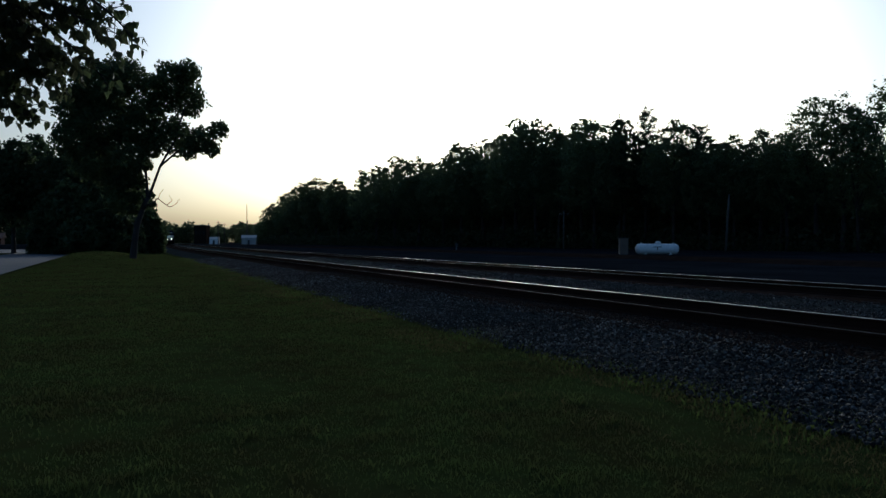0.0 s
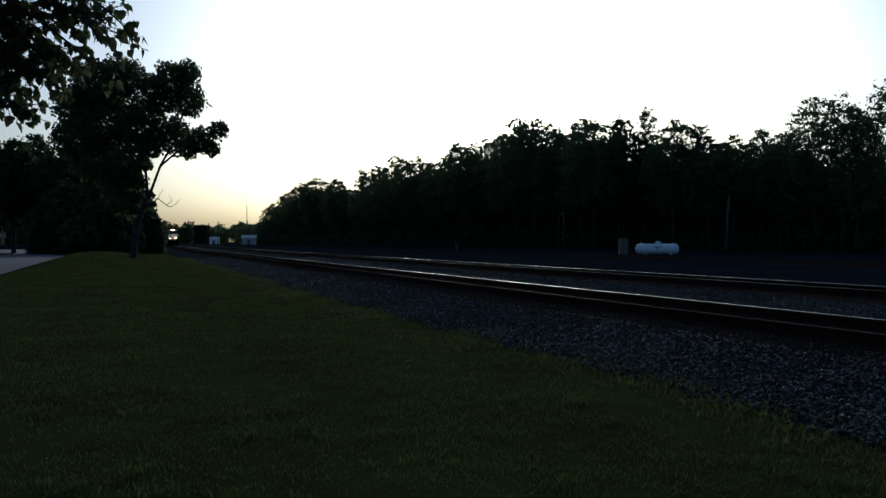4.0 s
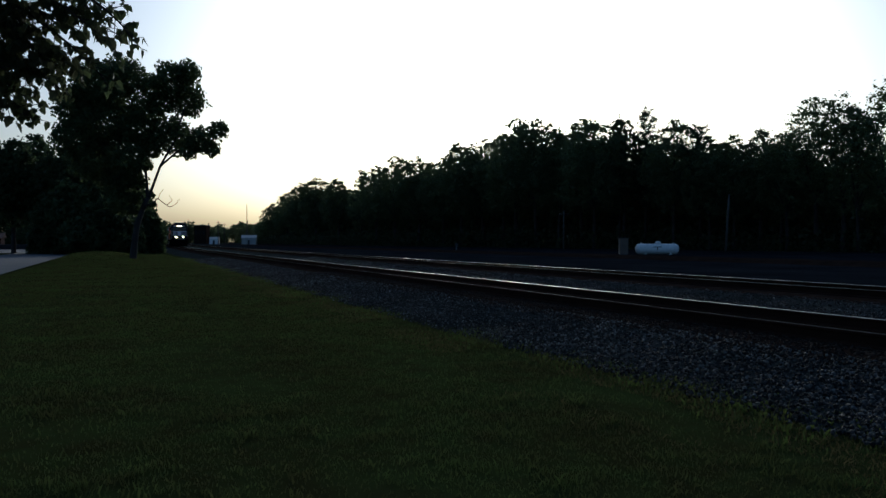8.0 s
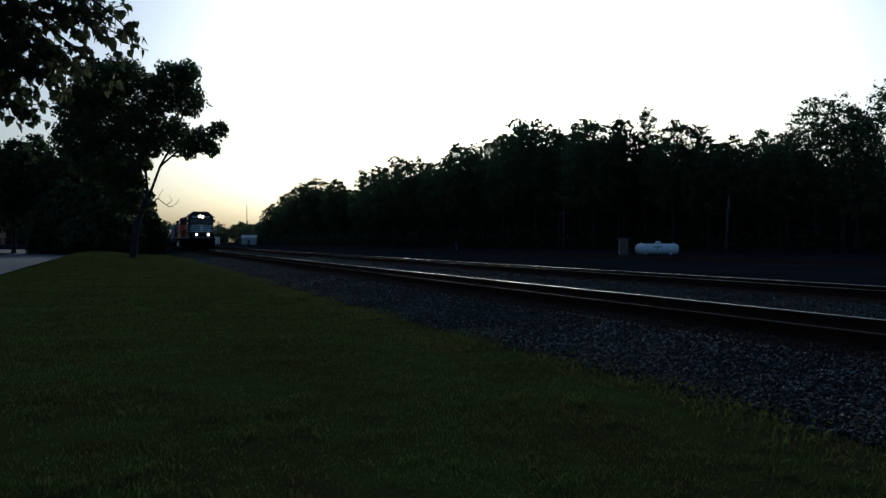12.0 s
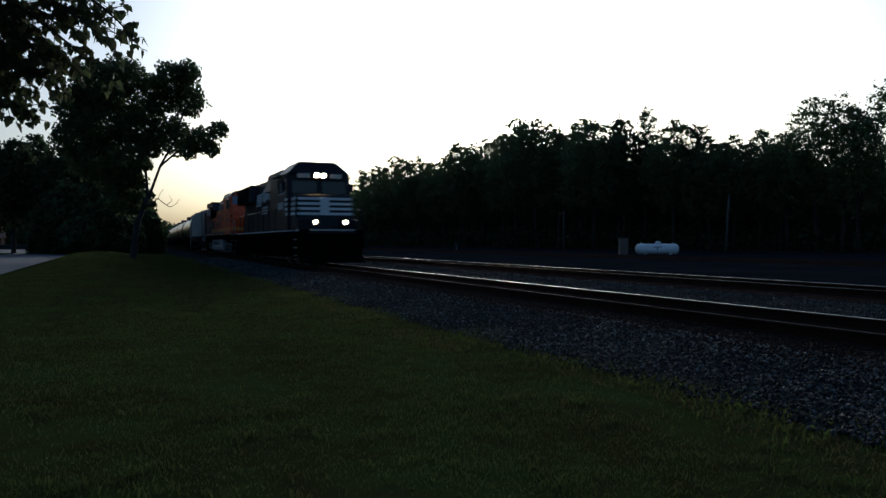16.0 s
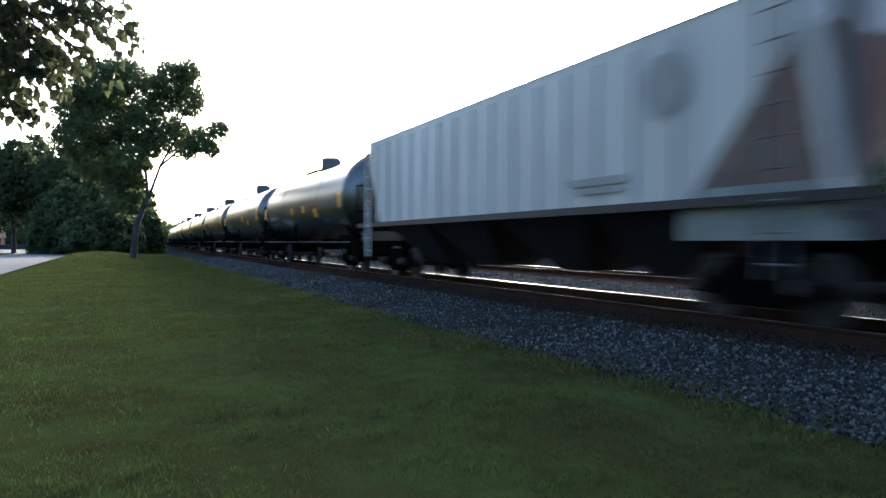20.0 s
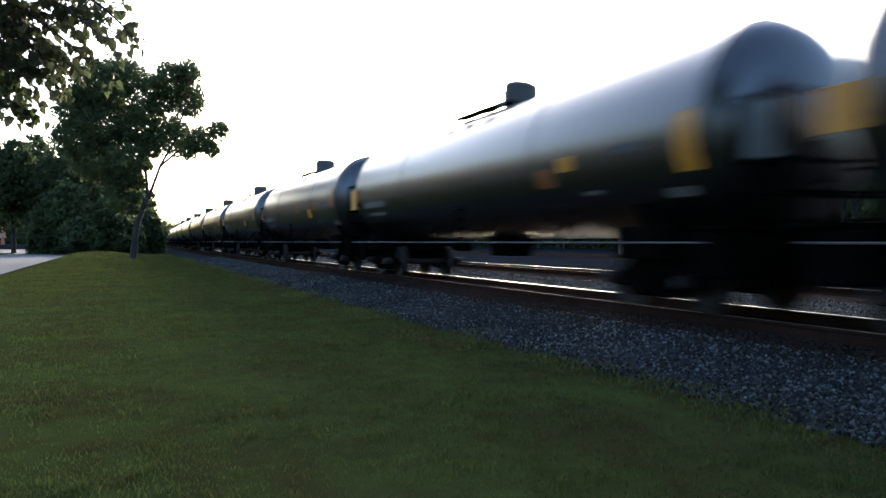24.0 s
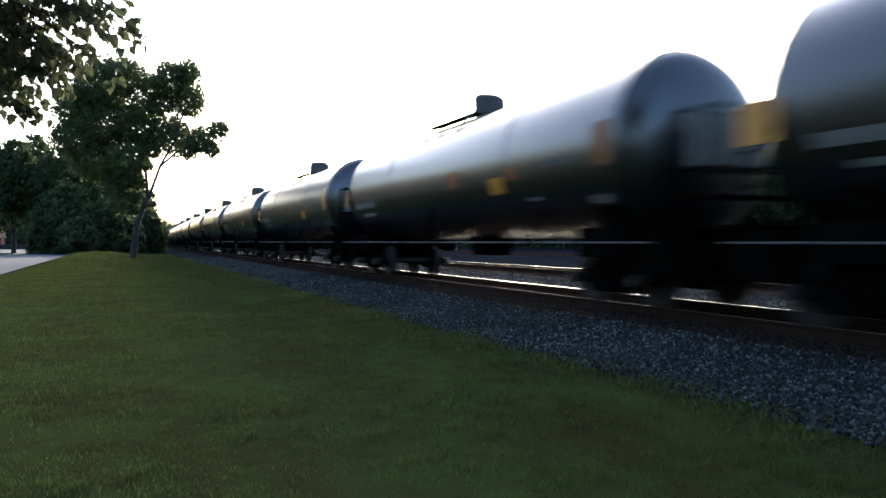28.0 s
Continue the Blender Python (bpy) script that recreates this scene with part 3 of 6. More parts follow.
def tank_car(at, front=7.36, rear=7.55, hatch=0.1, front_mark=(-6.87, 0.62, 2.3, 3.12), rear_mark=(7.74, 0.56, 2.26, 2.78), plates=((-1.03, 0.6, 2.31, 2.7),),
             mark=None, emblem=False, lower=None, upper=None):
    """18.1 m over couplers; front and rear: where the straight shell ends."""
    c = thing("tank_car", at, "glossy black tank car with yellow placards and a top hatch housing", "railway tank car", "tank cars of the train")
    R, zc = 1.57, 2.70
    turn = [i / 8 * math.pi / 2 for i in range(8)]
    prof = [(-front - 0.72 * math.cos(a), R * math.sin(a)) for a in turn]
    prof += [(-front, R), (-front + 0.16, R), (-3.6, R), (0, R), (3.6, R), (rear - 0.16, R), (rear, R)]
    prof += [(rear + 0.66 * math.cos(a), R * math.sin(a)) for a in reversed(turn)]
    bm = lathe(prof, 48)
    bmesh.ops.translate(bm, verts=bm.verts, vec=(0, 0, zc))
    part("tank_shell", bm, M_TANK, c, "glossy black tank shell with dished heads", smooth=True)
    for y in (-front - 0.04, -3.6, 3.6, rear + 0.04):
        part("weld_band", hoop(R + 0.002, R + 0.012, y - 0.04, y + 0.04, zc), M_TANK, c)
    # hatch housing, platform and rails on top
    h = part("hatch_housing", lathe_up([(0, 0.46), (0.5, 0.46), (0.54, 0.4)], 20), M_TANKDARK, c, "dark steel hatch housing", at=pose(0, hatch, 4.25), smooth=False)
    part("hatch_lid", lathe_up([(0.0, 0.40), (0.05, 0.35)], 16), M_TANKDARK, h, at=pose(0, 0, 0.535))
    for sx in (-1, 1):
        part("top_platform", boxed(sx * 0.66 - 0.13, sx * 0.66 + 0.13, hatch - 0.75, hatch + 2.2, 4.21, 4.24), M_NEARBLACK, c)
        rail_pipe("top_rail", [(sx * 0.92, hatch - 0.75, 4.06), (sx * 0.92, hatch - 0.75, 4.36), (sx * 0.92, hatch + 2.2, 4.36), (sx * 0.92, hatch + 2.2, 4.06)], c, M_STEEL)
        for k in (hatch - 0.5, hatch + 0.6, hatch + 1.7):
            part("platform_bracket", tubed((sx * 0.9, k, 4.22), (sx * 1.2, k, 3.66), 0.03, seg=5), M_NEARBLACK, c)
    part("vent_valve", lathe_up([(0, 0.16), (0.18, 0.16), (0.22, 0.08)], 12), M_TANKDARK, c, at=pose(0, hatch + 1.5, 4.25))
    # sills, saddles and couplers
    for s in (-1, 1):
        part("stub_sill", boxed(-0.2, 0.2, min(s * 5.2, s * 8.5), max(s * 5.2, s * 8.5), 0.78, 1.28, bevel=0.03), M_NEARBLACK, c)
        part("saddle", prismed([(-1.35, 2.0), (-1.0, 1.32), (-0.3, 1.02), (0.3, 1.02), (1.0, 1.32), (1.35, 2.0), (0.9, 1.45), (0, 1.3), (-0.9, 1.45)], s * 6.65 - 0.3, s * 6.65 + 0.3), M_NEARBLACK, c)
        part("bolster", boxed(-1.38, 1.38, s * 6.65 - 0.55, s * 6.65 + 0.55, 0.80, 1.3, bevel=0.03), M_NEARBLACK, c)
        part("end_rigging", boxed(-1.3, 1.3, min(s * 7.7, s * 8.5), max(s * 7.7, s * 8.5), 0.55, 1.2, bevel=0.04), M_NEARBLACK, c, "near-black brake rigging under the end platform")
        part("end_platform", boxed(-1.45, 1.45, s * 8.35 - 0.28, s * 8.35 + 0.28, 1.24, 1.29), M_NEARBLACK, c)
        e = s * 8.78
        for z in (1.7, 2.1, 2.96):
            part("crossbar", tubed((-1.42, e, z), (1.42, e, z), 0.026, seg=6), M_NEARBLACK, c)
        for x in (-1.42, 0.5, 1.42):
            part("upright", tubed((x, e, 1.28), (x, e, 2.96), 0.026, seg=6), M_NEARBLACK, c)
        coupler(c, s * 9.03, -s)
        freight_truck(c, s * 6.65)
    if not emblem:
        part("end_panel", boxed(-1.3, 0.15, -8.83, -8.81, 2.17, 2.94, bevel=0.004), M_PLATE, c, "weathered grey-green panel on the front end railing")
    for sx in (-1, 1):
        rail_pipe("side_rail", [(sx * 1.56, -8.3, 1.05), (sx * 1.56, 8.3, 1.05)], c, M_TRUCK, r=0.016, label="thin grey steel hand rail along the sill")
        for y in (-7.6, -4.6, -1.6, 1.6, 4.6, 7.6):
            part("rail_bracket", tubed((sx * 1.56, y, 1.05), (sx * 1.15, y, 1.65), 0.02, seg=5), M_NEARBLACK, c)
        ladder(c, sx * 1.6, hatch, 1.05, 1.9, M_NEARBLACK, n=4)
        for y in (-7.75, 7.75):
            rail_pipe("corner_grab", [(sx * 1.5, y, 0.5), (sx * 1.5, y, 1.3), (sx * 1.5, y + (0.5 if y < 0 else -0.5), 1.3), (sx * 1.5, y + (0.5 if y < 0 else -0.5), 0.5)], c, M_NEARBLACK)
        part("end_marking", on_shell(*front_mark, R, zc, sx), mark or M_YELLOW, c, "yellow reflective panel")
        y, w, z0, z1 = rear_mark
        part("end_board", boxed(sx * 1.6 - 0.012, sx * 1.6 + 0.012, y - w / 2, y + w / 2, z0, z1, bevel=0.004), mark or M_YELLOW, c, "yellow reflective board beside the end")
        part("board_bracket", boxed(sx * 1.53 - 0.08, sx * 1.53 + 0.056, y - 0.3, y - 0.22, z0 + 0.1, z0 + 0.2), M_NEARBLACK, c)
        part("placard", on_shell(front_mark[0] + 3.85, 0.62, 2.06, 2.4, R, zc, sx), lower or M_YELLOW, c, "faded placard" if lower else "yellow hazard placard")
        part("placard", on_shell(front_mark[0] + 3.1, 0.5, 2.3, 2.56, R, zc, sx), upper or M_DULL, c, "small yellow placard" if upper else "small dull orange placard")
        for m in plates:
            part("placard", on_shell(*m, R, zc, sx), mark or M_YELLOW, c, "square yellow placard")
        part("car_lettering", on_shell(rear_mark[0] - 1.75, 2.0, 2.13, 2.3, R, zc, sx), M_FAINT, c, "pale lettering too small to read")
        part("car_lettering", on_shell(rear_mark[0] - 1.85, 1.3, 1.88, 1.97, R, zc, sx), M_FAINT, c, "pale lettering too small to read")
        part("car_lettering", on_shell(front_mark[0] + 1.35, 0.9, 2.45, 2.6, R, zc, sx), M_TRUCK, c, "pale lettering too small to read")
        part("test_stencil", on_shell(front_mark[0] + 0.35, 0.55, 1.72, 1.86, R, zc, sx), M_FAINT, c, "pale stencilled block")
        part("valve_tag", on_shell(front_mark[0] + 2.5, 0.5, 1.86, 1.93, R, zc, sx), M_FAINT, c, "small pale stencil")
        if emblem:
            part("car_emblem", on_shell(2.6, 1.9, 1.82, 2.14, R, zc, sx), M_TRUCK, c, "faded pale emblem as a plain block")
    part("outlet_skid", prismed([(-0.45, 1.32), (-0.3, 0.72), (0.3, 0.72), (0.45, 1.32)], -0.45, 0.45), M_NEARBLACK, c)
    part("brake_cylinder", lathe([(-0.35, 0.0), (-0.35, 0.16), (0.3, 0.16), (0.35, 0.0)], 12), M_NEARBLACK, c, at=pose(0.35, 3.6, 0.95))
    part("brake_wheel", ring_mesh(0.27, 0.02), M_NEARBLACK, c, at=pose(-0.5, 8.93, 2.1))
    return c


def hoop(r0, r1, y0, y1, zc, seg=48):
    """A flat raised band round the tank."""
    bm = bmesh.new()
    rings = [[bm.verts.new((math.cos(i * math.tau / seg) * r, y, zc + math.sin(i * math.tau / seg) * r)) for i in range(seg)] for y, r in ((y0, r0), (y0 + 0.005, r1), (y1 - 0.005, r1), (y1, r0))]
    for a, b in zip(rings, rings[1:]):
        for i in range(seg):
            bm.faces.new((a[i], a[(i + 1) % seg], b[(i + 1) % seg], b[i]))
    bmesh.ops.recalc_face_normals(bm, faces=bm.faces)
    return bm


def ring_mesh(R, r, seg=20):
    bm = bmesh.new()
    for i in range(seg):
        a, b = i * math.tau / seg, (i + 1) * math.tau / seg
        tube(bm, (math.cos(a) * R, 0, math.sin(a) * R), (math.cos(b) * R, 0, math.sin(b) * R), r, seg=5, caps=False)
    bmesh.ops.remove_doubles(bm, verts=bm.verts, dist=0.015)
    for i in range(4):
        a = i * math.pi / 2
        tube(bm, (0, 0, 0), (math.cos(a) * R, 0, math.sin(a) * R), r * 0.8, seg=5)
    return bm


def lathe_up(profile, seg=16):
    """Turned about z: profile of (z, radius), closed on top."""
    bm = bmesh.new()
    rings = [[bm.verts.new((math.cos(i * math.tau / seg) * r, math.sin(i * math.tau / seg) * r, z)) for i in range(seg)] for z, r in profile]
    for a, b in zip(rings, rings[1:]):
        for i in range(seg):
            bm.faces.new((a[i], a[(i + 1) % seg], b[(i + 1) % seg], b[i]))
    bm.faces.new(rings[-1])
    bm.faces.new(rings[0][::-1])
    return bm


def hopper_car(at):
    """19.25 m over couplers."""
    c = thing("hopper_car", at, "pale grey covered hopper car with ribbed sides and grimy end", "railway hopper car")
    W, zt, zs = 1.55, 4.14, 1.62
    y0, y1 = -8.25, 8.25
    bm = bmesh.new()
    front = [(y0 + 0.0, zt), (y0 + 0.0, zt - 0.5), (y0 + 1.9, zs)]
    rear = [(y1 - 1.2, zs), (y1, zt - 0.5), (y1, zt)]
    out = front + rear
    rows = [[bm.verts.new((x, y, z)) for y, z in out] for x in (-W, W)]
    n = len(out)
    for i in range(n):
        bm.faces.new((rows[0][i], rows[0][(i + 1) % n], rows[1][(i + 1) % n], rows[1][i]))
    bm.faces.new(rows[0][::-1])
    bm.faces.new(rows[1])
    bmesh.ops.recalc_face_normals(bm, faces=bm.faces)
    part("side_body", bm, M_GREY, c, "pale grey steel body with faint streaks and sloped end")
    part("roof", prismed([(-W - 0.02, zt + 0.004), (-0.5, zt + 0.28), (0.5, zt + 0.28), (W + 0.02, zt + 0.004)], y0 - 0.05, y1 + 0.05), M_GREY, c)
    for sx in (-1, 1):
        part("shear_plate", boxed(sx * 1.45 - 0.05, sx * 1.45 + 0.05, y0 - 0.75, y0 + 2.15, 1.08, 1.78), M_PLATE, c, "grimy grey end plate")
        part("end_brace", side_prism([(y0 - 0.1, zt - 0.5), (y0 + 0.12, zt - 0.5), (y0 - 0.38, 1.5), (y0 - 0.6, 1.5)], sx * 1.48 - 0.04, sx * 1.48 + 0.04), M_GREY, c, "pale slanted end brace")
    rib = None
    for k in range(15):
        y = y0 + 2.2 + k * (y1 - y0 - 3.1) / 14
        for sx in (-1, 1):
            if rib is None:
                rib = part("rib", boxed(-0.02, 0.02, -0.05, 0.05, zs + 0.05, zt - 0.16), M_GREY, c, at=pose(sx * (W + 0.018), y, 0))
            else:
                again(rib, pose(sx * (W + 0.018), y, 0))
    for sx in (-1, 1):
        part("side_sill", boxed(sx * (W + 0.04) - 0.07, sx * (W + 0.04) + 0.07, y0 - 0.9, y1 + 0.9, zs - 0.1, zs + 0.03), M_TANKGREY, c, "dark side sill")
        part("car_emblem", lathe_up([(-0.006, 0.46), (0.006, 0.46)], 20), M_EMBLEM, c, "faded round emblem as a plain disc", at=pose(sx * (W + 0.05), -5.86, 3.32, 0, 90, 0))
        bars("car_lettering", c, M_EMBLEM, sx * (W + 0.05), -4.2, 2.12, [(1.6, 0.13), (1.2, 0.09)], 0.18, "faded lettering too blurred to read")
        ladder(c, sx * (W + 0.12), y0 + 0.3, 0.6, zt - 0.1, M_TRUCK, n=9, pieces=True)
        ladder(c, sx * (W + 0.12), y1 - 0.3, 0.6, zt - 0.1, M_GREY, n=9, pieces=True)
    for y in (-5.6, -1.9, 1.9, 5.6):
        bm = bmesh.new()
        top = [(-1.45, y - 1.75), (1.45, y - 1.75), (1.45, y + 1.75), (-1.45, y + 1.75)]
        bot = [(-0.55, y - 0.45), (0.55, y - 0.45), (0.55, y + 0.45), (-0.55, y + 0.45)]
        if abs(y) > 5:
            s = 1 if y > 0 else -1
            top = [(-1.45, y - 1.75), (1.45, y - 1.75), (1.45, y + 1.55), (-1.45, y + 1.55)] if s > 0 else [(-1.45, y - 1.55), (1.45, y - 1.55), (1.45, y + 1.75), (-1.45, y + 1.75)]
            bot = [(a, b - s * 0.9) for a, b in bot]
        va = [bm.verts.new((a, b, zs - 0.02)) for a, b in top]
        vb = [bm.verts.new((a, b, 0.5)) for a, b in bot]
        for i in range(4):
            bm.faces.new((va[i], va[(i + 1) % 4], vb[(i + 1) % 4], vb[i]))
        bm.faces.new(vb)
        bm.faces.new(va[::-1])
        bmesh.ops.recalc_face_normals(bm, faces=bm.faces)
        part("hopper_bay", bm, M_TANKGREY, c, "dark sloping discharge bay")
    for s in (-1, 1):
        part("end_post", boxed(-1.5, -1.3, s * 8.75 - 0.1, s * 8.75 + 0.1, 1.3, 3.9), M_GREYDARK, c)
        part("end_post", boxed(1.3, 1.5, s * 8.75 - 0.1, s * 8.75 + 0.1, 1.3, 3.9), M_GREYDARK, c)
        part("end_sill", boxed(-1.5, 1.5, s * 8.95 - 0.12, s * 8.95 + 0.12, 1.1, 1.4), M_GREYDARK, c)
        part("draft_sill", boxed(-0.2, 0.2, min(s * 6, s * 9.1), max(s * 6, s * 9.1), 0.78, 1.25), M_NEARBLACK, c)
        coupler(c, s * 9.6, -s)
        freight_truck(c, s * 7.0)
    part("roof_walk", boxed(-0.35, 0.35, y0, y1, zt + 0.36, zt + 0.41), M_GREYDARK, c)
    for k in range(7):
        part("roof_hatch", boxed(-0.28, 0.28, -0.55, 0.55, 0, 0.1, bevel=0.03), M_GREY, c, at=pose(0.0, -7.0 + k * 2.33, zt + 0.27))
    return c


def loco_truck(parent, y, mat):
    tr = part("truck", boxed(-0.95, 0.95, -2.2, 2.2, 0.7, 0.95, bevel=0.03), mat, parent, "three-axle locomotive truck", at=pose(0, y, 0))
    for sx in (-1, 1):
        out = [(-2.5, 0.42), (-2.5, 0.8), (-2.1, 0.98), (2.1, 0.98), (2.5, 0.8), (2.5, 0.42), (2.1, 0.36), (1.4, 0.62), (0.55, 0.4), (-0.55, 0.4), (-1.4, 0.62), (-2.1, 0.36)]
        part("side_frame", side_prism(out, sx * 1.12 - 0.08, sx * 1.12 + 0.08), mat, tr)
        for k in (-1.95, 0.0, 1.95):
            part("journal_box", boxed(sx * 1.24 - 0.08, sx * 1.24 + 0.08, k - 0.2, k + 0.2, 0.36, 0.74, bevel=0.04), mat, tr)
        for k in (-0.98, 0.98):
            part("spring", tubed((sx * 1.22, k, 0.5), (sx * 1.22, k, 0.86), 0.11, seg=10), mat, tr)
        rail_pipe("brake_pipe", [(sx * 1.3, -2.3, 0.86), (sx * 1.3, 2.3, 0.86)], tr, mat, r=0.025)
    part("traction_motor", boxed(-0.62, 0.62, -2.35, 2.35, 0.16, 0.75, bevel=0.08), M_NEARBLACK, tr, "black traction motors and gear cases")
    for k in (-1.95, 0.0, 1.95):
        wheelset(tr, k, 0.53, M_WHEEL)


def lamp_pair(parent, x, y, z, gap, mat_case, r=0.12, lit=True):
    """Two round lamps side by side facing -y, in one case."""
    case = part("headlight", boxed(x - gap / 2 - r - 0.06, x + gap / 2 + r + 0.06, y - 0.02, y + 0.25, z - r - 0.06, z + r + 0.06, bevel=0.04), mat_case, parent)
    for k in (-1, 1):
        bm = lathe([(-0.035, 0.0), (-0.02, r * 0.7), (0.0, r)], 16)
        part("lens", bm, M_LAMP if lit else M_DARKGLASS, case, "glowing warm headlight lens" if lit else "dark unlit lens", at=pose(x + k * gap / 2, y - 0.024, z))


def single_lamp(name, parent, x, y, z, mat_case, r=0.12, glass=None, turn=0.0):
    """A round lamp set back in a short hood; turn: degrees by which it aims to +x."""
    hood = [(0.01, r + 0.008), (-0.09, r + 0.012), (-0.09, r + 0.028), (0.2, r + 0.02), (0.24, r * 0.6), (0.24, 0.0)]
    case = part(name, lathe(hood, 18), mat_case, parent, at=pose(x, y, z, 0, 0, turn))
    part("lens", lathe([(-0.03, 0.0), (-0.018, r * 0.7), (0.0, r)], 16), glass or M_LAMP, case, "glowing lamp lens", at=pose(0, -0.004, 0))


def handrails(parent, x, ys, z0, z1, mat):
    for y in ys:
        part("stanchion", tubed((x, y, z0), (x, y, z1), 0.02, seg=6), mat, parent)
    rail_pipe("handrail", [(x, ys[0], z1), (x, ys[-1], z1)], parent, mat, r=0.02)


def corner_steps(parent, y, way, mat, edge):
    """Steps at a corner of the underframe; way: +1 towards the rear."""
    for sx in (-1, 1):
        bm = bmesh.new()
        for k in range(4):
            z = 0.42 + k * 0.36
            box(bm, sx * 1.36 - 0.18, sx * 1.36 + 0.18, y - 0.28, y + 0.28, z, z + 0.035)
        box(bm, sx * 1.36 - 0.2, sx * 1.36 + 0.2, y + way * 0.28 - 0.015, y + way * 0.28 + 0.015, 0.35, 1.6)
        st = part("steps", bm, mat, parent)
        for k in range(4):
            z = 0.42 + k * 0.36
            part("step_edge", boxed(sx * 1.55 - 0.006, sx * 1.55 + 0.006, y - 0.27, y + 0.27, z - 0.005, z + 0.05), edge, st, "pale step edge")


def frustum(x0, x1, y0, y1, z0, z1, front=0.0, side=0.0, back=0.0, bevel=0.06):
    """A block whose top is set back at the front (toward -y), the sides and the back."""
    bm = bmesh.new()
    vs = box(bm, x0, x1, y0, y1, z0, z1)
    for v in vs:
        if v.co.z > (z0 + z1) / 2:
            v.co.y += front if v.co.y < (y0 + y1) / 2 else -back
            v.co.x += side if v.co.x < (x0 + x1) / 2 else -side
    if bevel:
        bmesh.ops.bevel(bm, geom=list(bm.edges), offset=bevel, segments=3, affect="EDGES", profile=0.5)
    return bm


def locomotive_black(at):
    """21.6 m over couplers; y = -10.8 at the front coupler."""
    c = thing("black_locomotive", at, "black diesel locomotive with white nose stripes and lit headlights", "locomotive")
    f = -10.8
    part("underframe", boxed(-1.5, 1.5, f + 0.75, 10.45, 1.28, 1.6, bevel=0.02), M_NEARBLACK, c)
    for sx in (-1, 1):
        part("sill_stripe", boxed(sx * 1.505 - 0.006, sx * 1.505 + 0.006, f + 0.8, 10.4, 1.55, 1.61), M_LETTER, c, "dirty white stripe along the sill")
    part("centre_sill", boxed(-1.15, 1.15, f + 1.0, 10.2, 0.96, 1.276), M_NEARBLACK, c, "dark piping and centre sill under the deck")
    part("fuel_tank", prismed([(-1.4, 1.2), (-1.4, 0.62), (-1.05, 0.32), (1.05, 0.32), (1.4, 0.62), (1.4, 1.2)], -2.4, 3.3), M_NEARBLACK, c, "near-black fuel tank")
    part("air_reservoir", lathe([(-1.0, 0.0), (-1.0, 0.2), (1.0, 0.2), (1.0, 0.0)], 14), M_NEARBLACK, c, at=pose(-1.25, 4.2, 1.1))
    part("air_reservoir", lathe([(-1.0, 0.0), (-1.0, 0.2), (1.0, 0.2), (1.0, 0.0)], 14), M_NEARBLACK, c, at=pose(1.25, 4.2, 1.1))
    loco_truck(c, f + 4.3, M_NEARBLACK)
    loco_truck(c, 10.8 - 4.3, M_NEARBLACK)
    coupler(c, f + 0.05, 1)
    coupler(c, 10.75, -1)
    # pilot, plough and platform
    part("pilot", boxed(-1.5, 1.5, f + 0.7, f + 0.85, 0.75, 1.6), M_NEARBLACK, c, "black pilot plate")
    part("plough", side_prism([(f + 0.35, 0.12), (f + 0.62, 0.45), (f + 0.72, 0.8), (f + 0.85, 0.8), (f + 0.85, 0.12)], -1.42, 1.42), M_NEARBLACK, c, "black snow plough")
    part("anticlimber", boxed(-1.05, 1.05, f + 0.5, f + 0.75, 1.42, 1.62, bevel=0.02), M_BLACK, c)
    part("anticlimber_edge", boxed(-1.0, 1.0, f + 0.487, f + 0.498, 1.55, 1.62), M_LETTER, c, "white edge stripe")
    corner_steps(c, f + 1.2, 1, M_NEARBLACK, M_FAINT)
    corner_steps(c, 10.1, -1, M_NEARBLACK, M_FAINT)
    # nose with stripes
    nf = f + 1.95
    nose = part("nose", frustum(-1.42, 1.42, nf, f + 3.15, 1.6, 3.28, front=0.18, side=0.1, bevel=0.1), M_BLACK, c, "black wide nose")
    for k in range(4):
        z = 2.3 + k * 0.235
        inset = 0.18 * (z - 1.6) / 1.68
        si = 0.1 * (z - 1.6) / 1.68
        part("nose_stripe", boxed(-1.33 + si, 1.33 - si, nf - 0.018 + inset, nf + 0.04 + inset, z, z + 0.12), M_STRIPE, nose, "white painted stripe")
        for sx in (-1, 1):
            part("nose_stripe", boxed(sx * (1.428 - si) - 0.02, sx * (1.428 - si) + 0.02, nf + 0.1 + inset, f + 3.0, z, z + 0.12), M_STRIPE, nose, "white painted stripe")
            part("cab_stripe", boxed(sx * 1.545 - 0.008, sx * 1.545 + 0.008, f + 3.05, f + 3.5 + 0.06 * k, z, z + 0.12), M_STRIPE, nose, "white painted stripe")
    part("nose_emblem", boxed(-0.22, 0.22, nf + 0.06, nf + 0.12, 2.4, 3.1, bevel=0.02), M_STRIPE, nose, "plain white emblem block")
    part("nose_door", boxed(0.72, 1.2, nf + 0.0, nf + 0.06, 1.72, 2.24, bevel=0.02), M_BLACK, nose)
    for sx in (-1, 1):
        single_lamp("ditch_light", c, sx * 0.7, f + 0.98, 1.95, M_BLACK, r=0.085, turn=-sx * 14)
        part("lamp_bracket", boxed(sx * 0.7 - 0.05, sx * 0.7 + 0.05, f + 1.03, f + 1.18, 1.58, 1.82), M_BLACK, c)
        rail_pipe("corner_rail", [(sx * 1.42, f + 0.85, 0.6), (sx * 1.42, f + 0.85, 2.5), (sx * 1.46, f + 1.9, 2.6)], c, M_BLACK)
